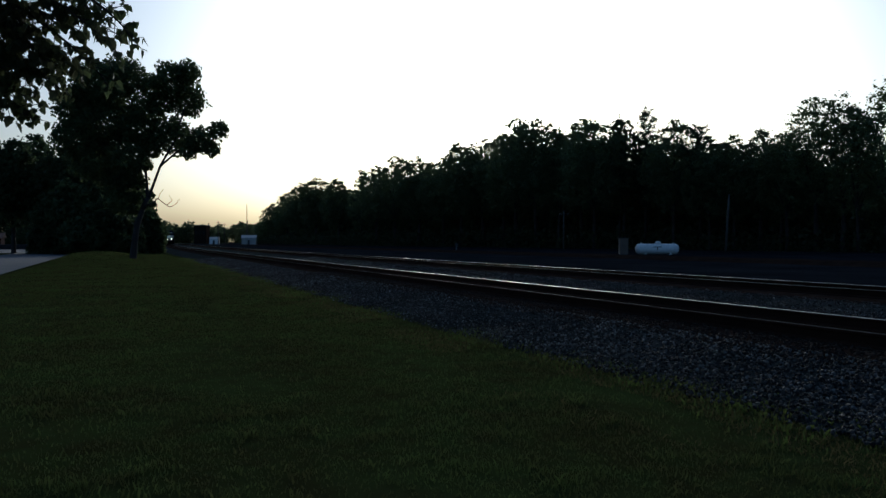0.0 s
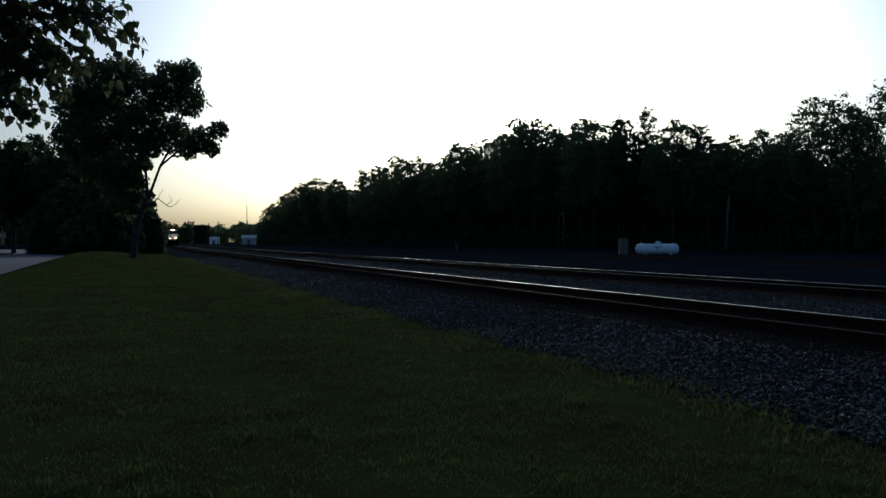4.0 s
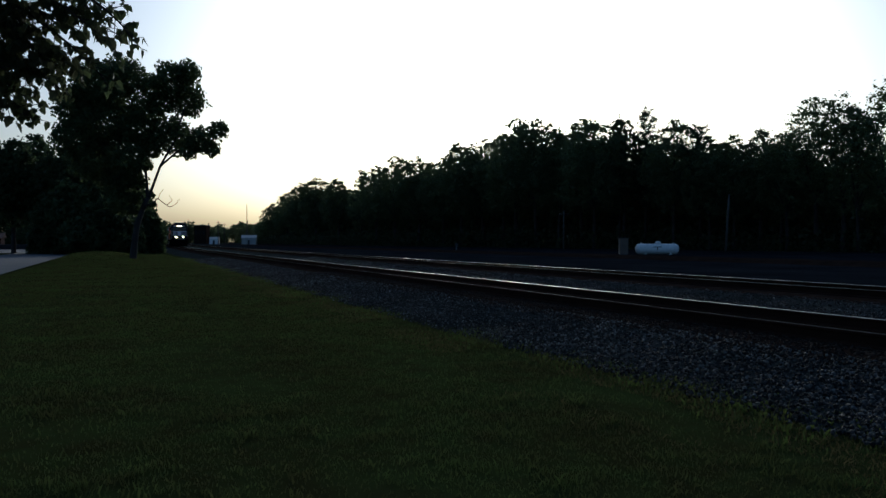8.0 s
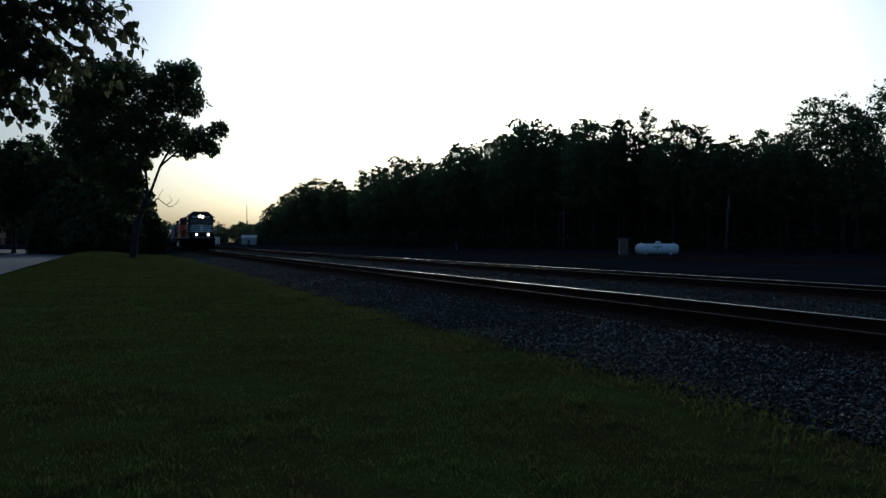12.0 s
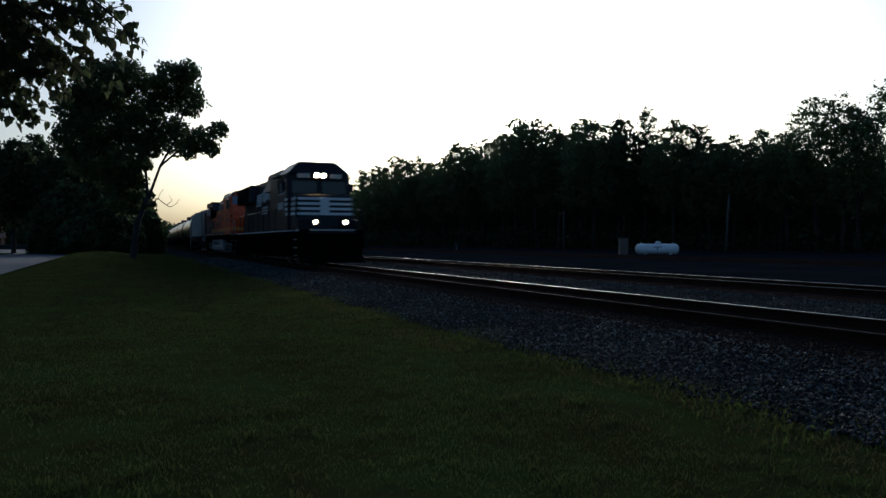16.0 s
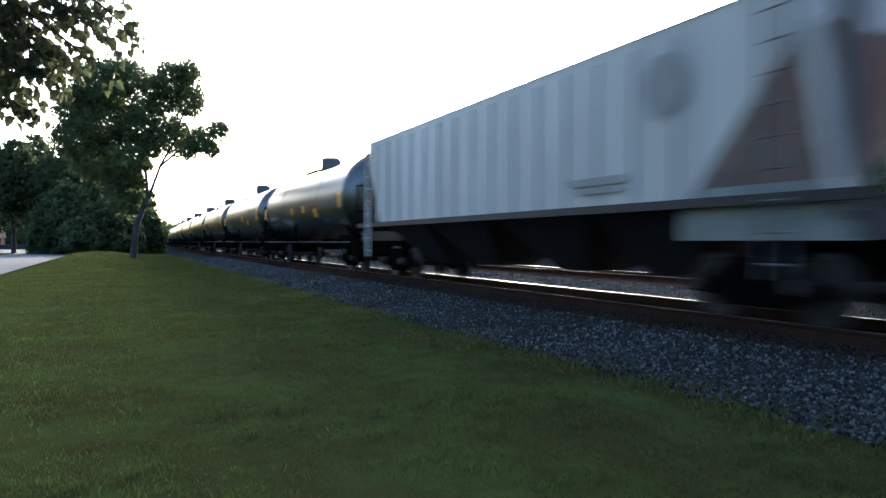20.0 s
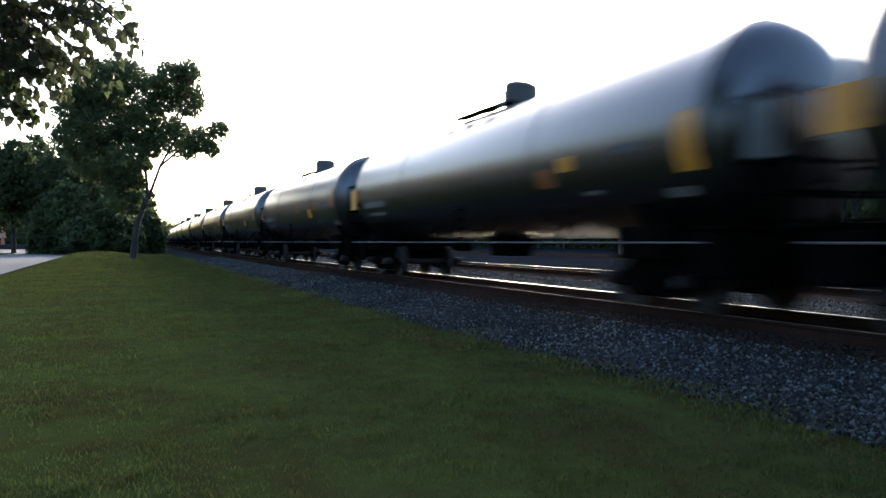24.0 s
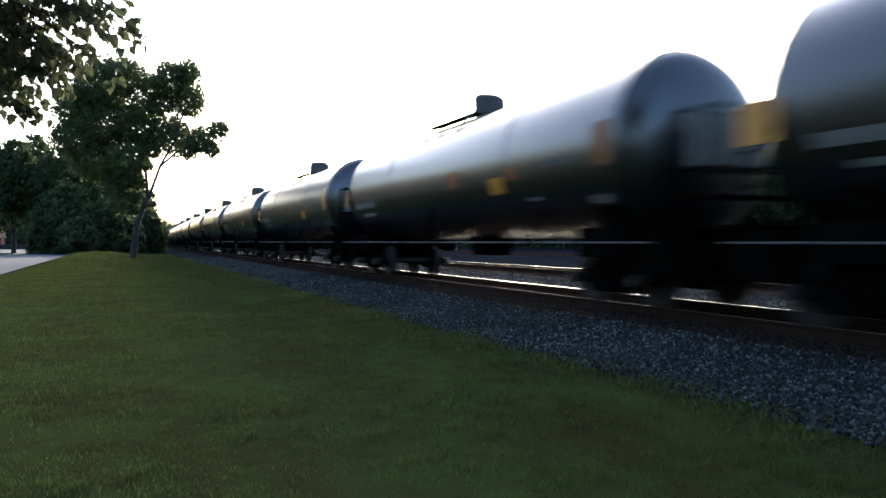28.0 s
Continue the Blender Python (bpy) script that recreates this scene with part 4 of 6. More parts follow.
        part("platform_box", boxed(sx * 1.1 - 0.3, sx * 1.1 + 0.3, f + 1.35, f + 1.9, 1.6, 2.1, bevel=0.03), M_BLACK, c)
    # cab
    cab = part("cab", frustum(-1.54, 1.54, f + 3.05, f + 6.0, 1.6, 4.35, front=0.12, bevel=0.07), M_BLACK, c, "black crew cab")
    part("cab_roof", frustum(-1.52, 1.52, f + 3.02, f + 6.0, 4.3, 4.9, front=0.35, side=0.6, back=0.02, bevel=0.05), M_BLACK, cab, "black cab roof with sloped edges")
    for x0, x1 in ((-1.3, -0.12), (0.12, 1.3)):
        part("windshield", boxed(x0, x1, -0.02, 0.02, 0, 0.6, bevel=0.01), M_DARKGLASS, cab, "dark windshield pane", at=pose(0, f + 3.115, 3.36, -2.5))
    for sx in (-1, 1):
        for y0, y1 in ((f + 3.75, f + 4.55), (f + 4.7, f + 5.5)):
            w = part("side_window", boxed(sx * 1.535 - 0.02, sx * 1.535 + 0.02, y0, y1, 3.4, 4.12, bevel=0.01), M_PALEGLASS, cab, "side window tinted with reflected sky")
            part("window_frame", boxed(sx * 1.53 - 0.015, sx * 1.53 + 0.015, y0 - 0.05, y1 + 0.05, 3.35, 4.17), M_LETTER, w, "pale window frame")
        bars("cab_number", cab, M_LETTER, sx * 1.546, f + 4.7, 2.98, [(1.3, 0.34)], 0.4, "pale number patch as a plain bar")
        part("mirror", boxed(sx * 1.66 - 0.1, sx * 1.66 + 0.1, f + 3.3, f + 3.33, 3.5, 3.9), M_BLACK, cab)
        part("sunshade", boxed(sx * 1.68 - 0.14, sx * 1.68 + 0.14, f + 3.6, f + 5.6, 4.2, 4.23), M_BLACK, cab)
    lamp_pair(cab, 0.0, f + 2.93, 4.22, 0.34, M_BLACK, r=0.1)
    for sx in (-1, 1):
        part("number_board", boxed(sx * 0.78 - 0.28, sx * 0.78 + 0.28, f + 2.98, f + 3.14, 4.1, 4.3), M_LETTER, cab, "number board as a plain pale bar")
    part("horn", lathe([(-0.25, 0.09), (0.05, 0.03), (0.3, 0.03)], 10), M_TANKGREY, cab, at=pose(0.5, f + 5.4, 4.97))
    # long hood
    hood = part("hood", frustum(-0.98, 0.98, f + 6.0, 10.15, 1.6, 4.6, side=0.08, bevel=0.05), M_BLACK, c, "black long hood")
    part("electrical_cabinet", frustum(-1.45, 1.45, f + 6.0, f + 8.3, 1.6, 4.5, side=0.06, bevel=0.05), M_BLACK, hood, "black electrical cabinet behind the cab")
    part("brake_housing", frustum(-1.42, 1.42, f + 6.0, f + 10.2, 3.75, 4.72, side=0.2, back=0.25, bevel=0.05), M_BLACK, hood, "flared dynamic brake housing")
    part("radiator", frustum(-1.47, 1.47, 4.6, 9.85, 3.5, 4.58, side=0.14, front=0.3, bevel=0.05), M_BLACK, hood, "flared radiator housing")
    for sx in (-1, 1):
        g = part("radiator_grille", boxed(sx * 1.445 - 0.03, sx * 1.445 + 0.03, 4.95, 9.75, 3.54, 4.46), M_NEARBLACK, hood)
        for k in range(9):
            part("louvre", boxed(sx * 1.48 - 0.012, sx * 1.48 + 0.012, 5.3 + k * 0.5, 5.34 + k * 0.5, 3.6, 4.4), M_BLACK, g)
    for k in range(5):
        part("roof_fan", lathe_up([(0, 0.62), (0.16, 0.62), (0.18, 0.5)], 18), M_BLACK, hood, at=pose(0, (5.6, 7.0, 8.4, -1.9, -3.4)[k], 4.6 if k < 3 else 4.58))
    part("exhaust_stack", boxed(-0.45, 0.45, 0.3, 1.3, 4.56, 4.86, bevel=0.03), M_BLACK, hood)
    for k in range(12):
        for sx in (-1, 1):
            y = f + 8.6 + k * 0.93
            part("hood_door", boxed(sx * 0.965 - 0.02, sx * 0.965 + 0.02, y, y + 0.86, 1.75, 3.3, bevel=0.008), M_BLACK, hood)
    for sx in (-1, 1):
        # white emblem: slanted bars, a plain block, and a lower row
        for k in range(5):
            z = 3.92 - k * 0.15
            part("side_emblem_bar", boxed(sx * 0.975 - 0.03, sx * 0.975 + 0.03, 2.75 + k * 0.06, 4.5 + k * 0.06, z - 0.085, z), M_STRIPE, hood, "white painted bar")
        part("side_emblem", side_prism([(0.1, 3.4), (0.05, 3.9), (0.6, 4.25), (1.7, 4.2), (2.4, 3.95), (2.3, 3.45), (1.5, 3.35), (0.9, 3.55)], sx * 0.97 - 0.035, sx * 0.97 + 0.035), M_LETTER, hood, "dirty white painted emblem as a plain shape")
        for k in range(3):
            z = 3.1 - k * 0.17
            part("side_emblem_bar", boxed(sx * 1.0 - 0.01, sx * 1.0 + 0.01, 0.6 + k * 0.06, 2.5 + k * 0.06, z - 0.09, z), M_LETTER, hood, "white painted bar")
        handrails(c, sx * 1.48, [f + 6.4 + i * 1.82 for i in range(8)], 1.6, 2.72, M_BLACK)
        part("walkway_edge", boxed(sx * 1.45 - 0.04, sx * 1.45 + 0.04, f + 6.0, 9.9, 1.6, 1.63), M_BLACK, c)
    return c


def locomotive_orange(at):
    """22.3 m over couplers; y = -11.15 at the front coupler."""
    c = thing("orange_locomotive", at, "orange diesel locomotive with black roof and yellow stripes", "locomotive")
    f = -11.15
    part("underframe", boxed(-1.5, 1.5, f + 0.75, 10.35, 1.28, 1.6, bevel=0.02), M_NEARBLACK, c)
    for sx in (-1, 1):
        part("sill_stripe", boxed(sx * 1.506 - 0.006, sx * 1.506 + 0.006, f + 1.0, 10.2, 1.6, 1.84), M_NAVY, c, "dark band along the sill")
        for k in range(7):
            part("reflector", boxed(sx * 1.515 - 0.004, sx * 1.515 + 0.004, f + 2.5 + k * 2.93, f + 3.42 + k * 2.93, 1.63, 1.71), M_YELLOW, c, "yellow reflective strip")
    part("fuel_tank", prismed([(-1.36, 0.78), (-1.42, 0.7), (-1.42, 0.42), (-1.2, 0.22), (1.2, 0.22), (1.42, 0.42), (1.42, 0.7), (1.36, 0.78)], -3.0, 5.3), M_SILVER, c, "pale grey fuel tank")
    part("tank_end", boxed(-1.42, 1.42, -3.0, -0.5, 0.784, 1.27, bevel=0.03), M_SILVER, c, "pale grey upper tank")
    part("equipment_box", boxed(-1.4, 1.4, 4.25, 5.28, 0.784, 1.24, bevel=0.03), M_SILVER, c)
    part("centre_sill", boxed(-1.15, 1.15, f + 1.0, -3.02, 0.96, 1.276), M_NEARBLACK, c, "dark piping and centre sill under the deck")
    part("centre_sill", boxed(-1.15, 1.15, 5.32, 10.2, 0.96, 1.276), M_NEARBLACK, c, "dark piping and centre sill under the deck")
    # Solid block; the recess's shade is given by its near-black colour.
    part("tank_recess", boxed(-0.95, 0.95, -0.5, 4.25, 0.784, 1.27), M_NEARBLACK, c, "block painted dark for the shaded recess behind the air cylinders")
    for sx in (-1, 1):
        for y0, y1 in ((-0.35, 1.6), (2.05, 4.05)):
            part("air_reservoir", lathe([(y0, 0.0), (y0 + 0.08, 0.2), (y0 + 0.14, 0.24), (y1 - 0.14, 0.24), (y1 - 0.08, 0.2), (y1, 0.0)], 16), M_SILVER, c, "pale grey air cylinder", at=pose(sx * 1.2, 0, 1.1), smooth=True)
    loco_truck(c, -5.75, M_TRUCKDARK)
    loco_truck(c, 8.1, M_TRUCKDARK)
    coupler(c, f + 0.05, 1)
    coupler(c, 11.1, -1)
    part("pilot", boxed(-1.5, 1.5, f + 0.7, f + 0.85, 0.6, 1.6), M_NEARBLACK, c)
    part("plough", side_prism([(f + 0.35, 0.12), (f + 0.62, 0.45), (f + 0.72, 0.8), (f + 0.85, 0.8), (f + 0.85, 0.12)], -1.42, 1.42), M_NEARBLACK, c)
    corner_steps(c, f + 1.2, 1, M_NEARBLACK, M_FAINT)
    corner_steps(c, 9.9, -1, M_NEARBLACK, M_FAINT)
    n = f + 1.45
    bm = side_prism([(n + 0.05, 1.62), (n, 2.75), (n + 0.2, 3.25), (n + 0.6, 3.6), (n + 1.15, 3.86), (n + 1.15, 1.62)], -1.44, 1.44)
    bmesh.ops.bevel(bm, geom=list(bm.edges), offset=0.09, segments=3, affect="EDGES", profile=0.5)
    nose = part("nose", bm, M_ORANGE, c, "orange sloped nose")
    part("nose_band", boxed(-1.46, 1.46, n - 0.02, n + 1.0, 1.86, 2.1, bevel=0.02), M_BAND, nose, "yellow band round the nose")
    part("front_platform", boxed(-1.5, 1.5, f + 0.75, n + 0.2, 1.5, 1.62), M_BLACK, c)
    for sx in (-1, 1):
        part("nose_grille", boxed(sx * 1.44 - 0.02, sx * 1.44 + 0.02, n + 0.3, n + 0.95, 2.5, 2.62), M_NEARBLACK, nose)
        part("nose_vent", boxed(sx * 1.44 - 0.02, sx * 1.44 + 0.02, n + 0.62, n + 0.92, 2.8, 3.05), M_NEARBLACK, nose)
        single_lamp("ditch_light", c, sx * 0.75, f + 0.75, 2.12, M_BLACK, r=0.05, glass=M_MARKER)
        part("lamp_bracket", boxed(sx * 0.75 - 0.04, sx * 0.75 + 0.04, f + 0.82, f + 0.95, 1.6, 2.06), M_BLACK, c)
        rail_pipe("corner_rail", [(sx * 1.42, f + 0.85, 0.6), (sx * 1.42, f + 0.85, 2.5), (sx * 1.46, n, 2.6)], c, M_LETTER)
    cab = part("cab", frustum(-1.54, 1.54, n + 0.75, f + 6.6, 1.6, 4.4, front=0.35, bevel=0.09), M_ORANGE, c, "orange crew cab")
    roof = [(-1.5, 4.2), (-1.42, 4.52), (-1.15, 4.76), (-0.5, 4.9), (0.5, 4.9), (1.15, 4.76), (1.42, 4.52), (1.5, 4.2)]
    part("cab_roof", prismed(roof, n + 1.45, f + 6.6), M_ROOF, cab, "dark rounded cab roof")
    part("roof_brow", prismed([(x * 0.94, z - 0.14 * (z > 4.3)) for x, z in roof], n + 1.12, n + 1.45), M_ORANGE, cab)
    for x0, x1 in ((-1.36, -0.12), (0.12, 1.36)):
        part("windshield", boxed(x0, x1, -0.03, 0.03, 0, 0.66, bevel=0.01), M_PALEGLASS, cab, "windshield pane tinted with reflected blue sky", at=pose(0, n + 1.0, 3.72, -7.2))
    for sx in (-1, 1):
        for y0, y1 in ((n + 1.35, n + 2.25), (n + 2.4, n + 3.2)):
            part("side_window", boxed(sx * 1.535 - 0.02, sx * 1.535 + 0.02, y0, y1, 3.5, 4.2, bevel=0.01), M_PALEGLASS, cab, "side window tinted with reflected blue sky")
        part("cab_panel", boxed(sx * 1.545 - 0.008, sx * 1.545 + 0.008, n + 1.3, n + 2.9, 2.6, 2.76), M_NAVY, cab, "dark number patch as a plain bar")
        part("cab_band", boxed(sx * 1.545 - 0.012, sx * 1.545 + 0.012, n + 1.0, f + 6.5, 1.86, 2.1), M_BAND, cab, "yellow band above the walkway")
    hood = part("hood", frustum(-1.0, 1.0, f + 6.6, 9.9, 1.6, 3.8, side=0.02, bevel=0.03), M_ORANGE, c, "orange long hood")
    part("hood_roof", frustum(-1.0, 1.0, f + 6.6, 9.9, 3.8, 4.68, side=0.3, bevel=0.05), M_ROOF, hood, "black upper hood")
    part("inverter_cabinet", frustum(-1.48, 1.48, f + 6.6, f + 8.8, 1.6, 4.3, side=0.04, bevel=0.05), M_ORANGE, hood, "orange cabinet behind the cab")
    for sx in (-1, 1):
        for k in range(3):
            d = part("cabinet_door", boxed(sx * 1.475 - 0.012, sx * 1.475 + 0.012, f + 6.68 + k * 0.7, f + 7.32 + k * 0.7, 2.2, 3.5, bevel=0.006), M_ORANGE, hood)
            part("latch", boxed(sx * 1.49 - 0.015, sx * 1.49 + 0.015, f + 7.2 + k * 0.7, f + 7.26 + k * 0.7, 2.75, 2.9), M_NAVY, d)
        part("cabinet_louvre", boxed(sx * 1.47 - 0.012, sx * 1.47 + 0.012, f + 6.75, f + 8.65, 3.6, 3.88), M_NAVY, hood, "dark louvred intake")
    part("cabinet_roof", frustum(-1.5, 1.5, f + 6.62, f + 9.4, 4.0, 4.82, side=0.3, back=0.6, bevel=0.05), M_ROOF, hood)
    part("radiator", side_prism([(4.5, 3.85), (5.6, 4.2), (10.35, 4.2), (10.35, 4.62), (5.4, 4.62)], -1.4, 1.4), M_BLACK, hood, "dark winged radiator housing")
    part("radiator_core", side_prism([(5.9, 3.3), (9.95, 3.2), (9.95, 4.19), (5.0, 4.0)], -1.12, 1.12), M_NEARBLACK, hood, "near-black radiator intake under the wing")
    part("exhaust_stack", boxed(-0.45, 0.45, 1.0, 2.3, 4.4, 4.76, bevel=0.03), M_ROOF, hood)
    for sx in (-1, 1):
        part("hood_band", boxed(sx * 1.005 - 0.008, sx * 1.005 + 0.008, f + 8.6, 9.85, 3.52, 3.74), M_BAND, hood, "yellow band under the roof")
        part("hood_band", boxed(sx * 1.012 - 0.012, sx * 1.012 + 0.012, f + 8.6, 9.85, 1.9, 2.2), M_BAND, hood, "yellow band above the walkway")
        part("cabinet_band", boxed(sx * 1.49 - 0.012, sx * 1.49 + 0.012, f + 6.65, f + 8.75, 1.86, 2.1), M_BAND, hood, "yellow band above the walkway")
        for k in range(11):
            y = f + 9.0 + k * 1.08
            part("hood_door", boxed(sx * 1.0 - 0.02, sx * 1.0 + 0.02, y, y + 1.0, 2.24, 3.42, bevel=0.008), M_ORANGE, hood)
        for y, w in ((f + 10.5, 1.5), (1.4, 4.2)):
            part("air_vent", boxed(sx * 1.02 - 0.012, sx * 1.02 + 0.012, y, y + w, 2.52, 2.66), M_NAVY, hood, "dark slotted vent")
        part("rear_panel", boxed(sx * 1.015 - 0.015, sx * 1.015 + 0.015, 6.9, 9.8, 2.22, 3.0), M_MAROON, hood, "grimy dark red rear panel")
        bars("road_lettering", hood, M_SMEAR, sx * 1.035, 1.6, 3.3, [(4.4, 0.34)], 0.8, "dark lettering of a company as a plain bar")
        handrails(c, sx * 1.48, [f + 8.7 + i * 1.88 for i in range(7)], 1.6, 2.7, M_NAVY)
    lamp_pair(nose, 0.0, n + 0.1, 3.3, 0.3, M_ORANGE, r=0.1, lit=False)
    return c


M_TANK = material("tank_paint", (0.0065, 0.0063, 0.0075), 0.32, dark=0.4, grain=3, spots=0.5, coat=0.7, spec=0.85, random_gain=0.25, streak=0.15)
M_WHEEL = material("wheel_steel", (0.03, 0.026, 0.024), 0.7, metal=0.2, dark=0.5, grain=12, spots=4)
M_MARKER = material("marker_lamp_glass", (1.0, 0.85, 0.7), 0.3, dark=1.0, glow=2)
M_TANKDARK = material("hatch_steel", (0.085, 0.085, 0.08), 0.6, dark=0.6)
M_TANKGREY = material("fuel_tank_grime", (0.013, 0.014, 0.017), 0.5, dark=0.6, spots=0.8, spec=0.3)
M_STEEL = material("worn_steel", (0.5, 0.5, 0.5), 0.4, metal=0.7, dark=0.8)
M_LETTER = material("faded_white", (0.55, 0.55, 0.53), 0.6, dark=0.7)
M_STRIPE = material("stripe_white", (0.85, 0.84, 0.8), 0.5, dark=0.85)
M_GREYDARK = material("grimy_grey", (0.09, 0.09, 0.095), 0.8, dark=0.5, spots=1.2)
M_SILVER = material("truck_grey", (0.24, 0.25, 0.265), 0.55, dark=0.45, spots=1.5)
M_NAVY = material("dark_band", (0.03, 0.035, 0.05), 0.5, dark=0.7)
M_BAND = material("dull_yellow_band", (0.72, 0.28, 0.05), 0.5, dark=0.75)
M_TRUCKDARK = material("oily_truck_grey", (0.085, 0.085, 0.09), 0.75, dark=0.2, grain=6, spots=2.0)
M_MAROON = material("grimy_maroon_panel", (0.11, 0.035, 0.025), 0.7, dark=0.5, spots=1.5)
M_TRUCK = material("grimy_truck_grey", (0.13, 0.135, 0.14), 0.7, dark=0.35, spots=1.5)
M_EMBLEM = material("faded_emblem_grey", (0.30, 0.29, 0.27), 0.7, dark=0.7)
M_PLATE = material("weathered_grey_green", (0.24, 0.26, 0.24), 0.7, dark=0.45, spots=1.5)
M_SMEAR = material("weathered_orange_lettering", (0.30, 0.12, 0.075), 0.6, dark=0.7)
M_FAINT = material("faint_stencil", (0.22, 0.22, 0.21), 0.6, dark=0.5)
M_DULL = material("dull_orange_panel", (0.30, 0.10, 0.02), 0.55, dark=0.6)
M_ROOF = material("dark_roof", (0.034, 0.042, 0.052), 0.42, dark=0.7)
M_DARKGLASS = material("dark_glass", (0.015, 0.018, 0.02), 0.06, dark=0.9)
# Blue of the reflected sky is mixed into the glass's own colour.
M_PALEGLASS = material("sky_glass", (0.045, 0.06, 0.1), 0.1, dark=0.9, coat=0.5, spec=0.8)

# distance along the line of each vehicle's middle at 17 s
FRONT17 = 14.75
CARS = []


def build_train():
    CARS.append((locomotive_black(pose(TRACK, 26, RAIL)), FRONT17 + 10.8))
    CARS.append((locomotive_orange(pose(TRACK, 48, RAIL)), FRONT17 + 21.6 + 11.15))
    CARS.append((hopper_car(pose(TRACK, 70, RAIL)), 77.75 - 9.63))
    first = tank_car(pose(TRACK, 90, RAIL), front_mark=(-6.95, 0.42, 2.3, 2.85), plates=((1.26, 0.5, 2.3, 2.6), (-1.03, 0.5, 2.3, 2.6)), emblem=True)
    CARS.append((first, 86.82))
    paired = ((2.0, 0.66, 2.33, 2.72), (-1.03, 0.64, 2.31, 2.74))
    made = {0: first}
    for k in range(1, 32):
        at = pose(TRACK, 90 + 18.1 * k, RAIL)
        if k == 1:
            c = tank_car(at)
        elif k == 2:
            c = tank_car(at, plates=paired)
        elif k == 5:
            c = tank_car(at, front_mark=(-6.9, 0.4, 2.3, 3.12), plates=())
        elif k == 3:
            c = tank_car(at, 8.2, 7.85, -0.5, (-7.95, 0.42, 2.06, 2.9), (7.98, 0.62, 2.12, 2.78), (), lower=M_DULL, upper=M_YELLOW)
        elif k == 4:
            c = tank_car(at, 7.36, 7.55, 0.1, (-7.05, 0.5, 2.33, 3.05), mark=M_DULL)
        else:
            c = copy_thing(made[(5, 4, 5, 4, 5, 5)[k % 6]], at)
        made[k] = c
        CARS.append((c, 86.82 + 18.1 * k - {1: 0.08, 2: 0.12}.get(k, 0.0)))


def run(t):
    """How far the train still has to come at t, compared with 17 s."""
    return 17.828 * (17 - t) if t >= 14.5 else 17.828 * 2.5 + 15.24 * (14.5 - t)


def motions():
    sway()
    for car, middle in CARS:
        rows = []
        for k in [i * 1.0 for i in range(15)] + [14.5] + [i * 1.0 for i in range(15, 29)]:
            y = middle + run(k)
            rows.append((k, pose(TRACK + bend(y), y, RAIL, 0, 0, -swing(y))))
        walk(car, rows)
    turn_wheels()


def turn_wheels():
    """Wheelsets at like places in their trucks turn alike: one path for each size and place."""
    paths, meshes = {}, {}
    for ax, y, r in WHEELSETS:
        meshes.setdefault(ax.data.name, (y, r))
    for ob in [o for o in bpy.data.objects if o.name.startswith("wheelset")]:
        y, r = meshes[ob.data.name]
        key = (round(y, 2), r)
        if key not in paths:
            far = run(0)
            walk(ob, [(k / 30, pose(0, y, r, math.degrees((far - run(k / 30)) / r) % 360)) for k in range(841)])
            paths[key] = ob.animation_data
        else:
            ob.rotation_mode = "QUATERNION"
            ob.animation_data_create()
            ob.animation_data.action = paths[key].action
            ob.animation_data.action_slot = paths[key].action_slot


# ---- left of the line: the big tree, the trees behind the lawn, the near tree ----
def lobe_tree(name, at, rng, lobes, leaves, size, label, trunk, limbs, r):
    t = thing(name, at, label, "tree")
    bm = bmesh.new()
    chain(bm, [Vector(p) for p in trunk], r * 1.25, r * 0.7, 10)
    part("trunk", bm, M_BARK, t, smooth=True)
    for pts, q in limbs:
        bm = bmesh.new()
        chain(bm, [Vector(p) for p in pts], q, q * 0.3, 7)
        part("limb", bm, M_BARK, t, smooth=True)
    v, f = leaf_cloud(rng, [((x, y, z), (q, q, q * 0.92)) for x, y, z, q in lobes], leaves, size)
    o = raw("crown", v, f, M_LEAF, parent=t)
    o["label"] = "dense leafy crown with small gaps of sky"
    return t


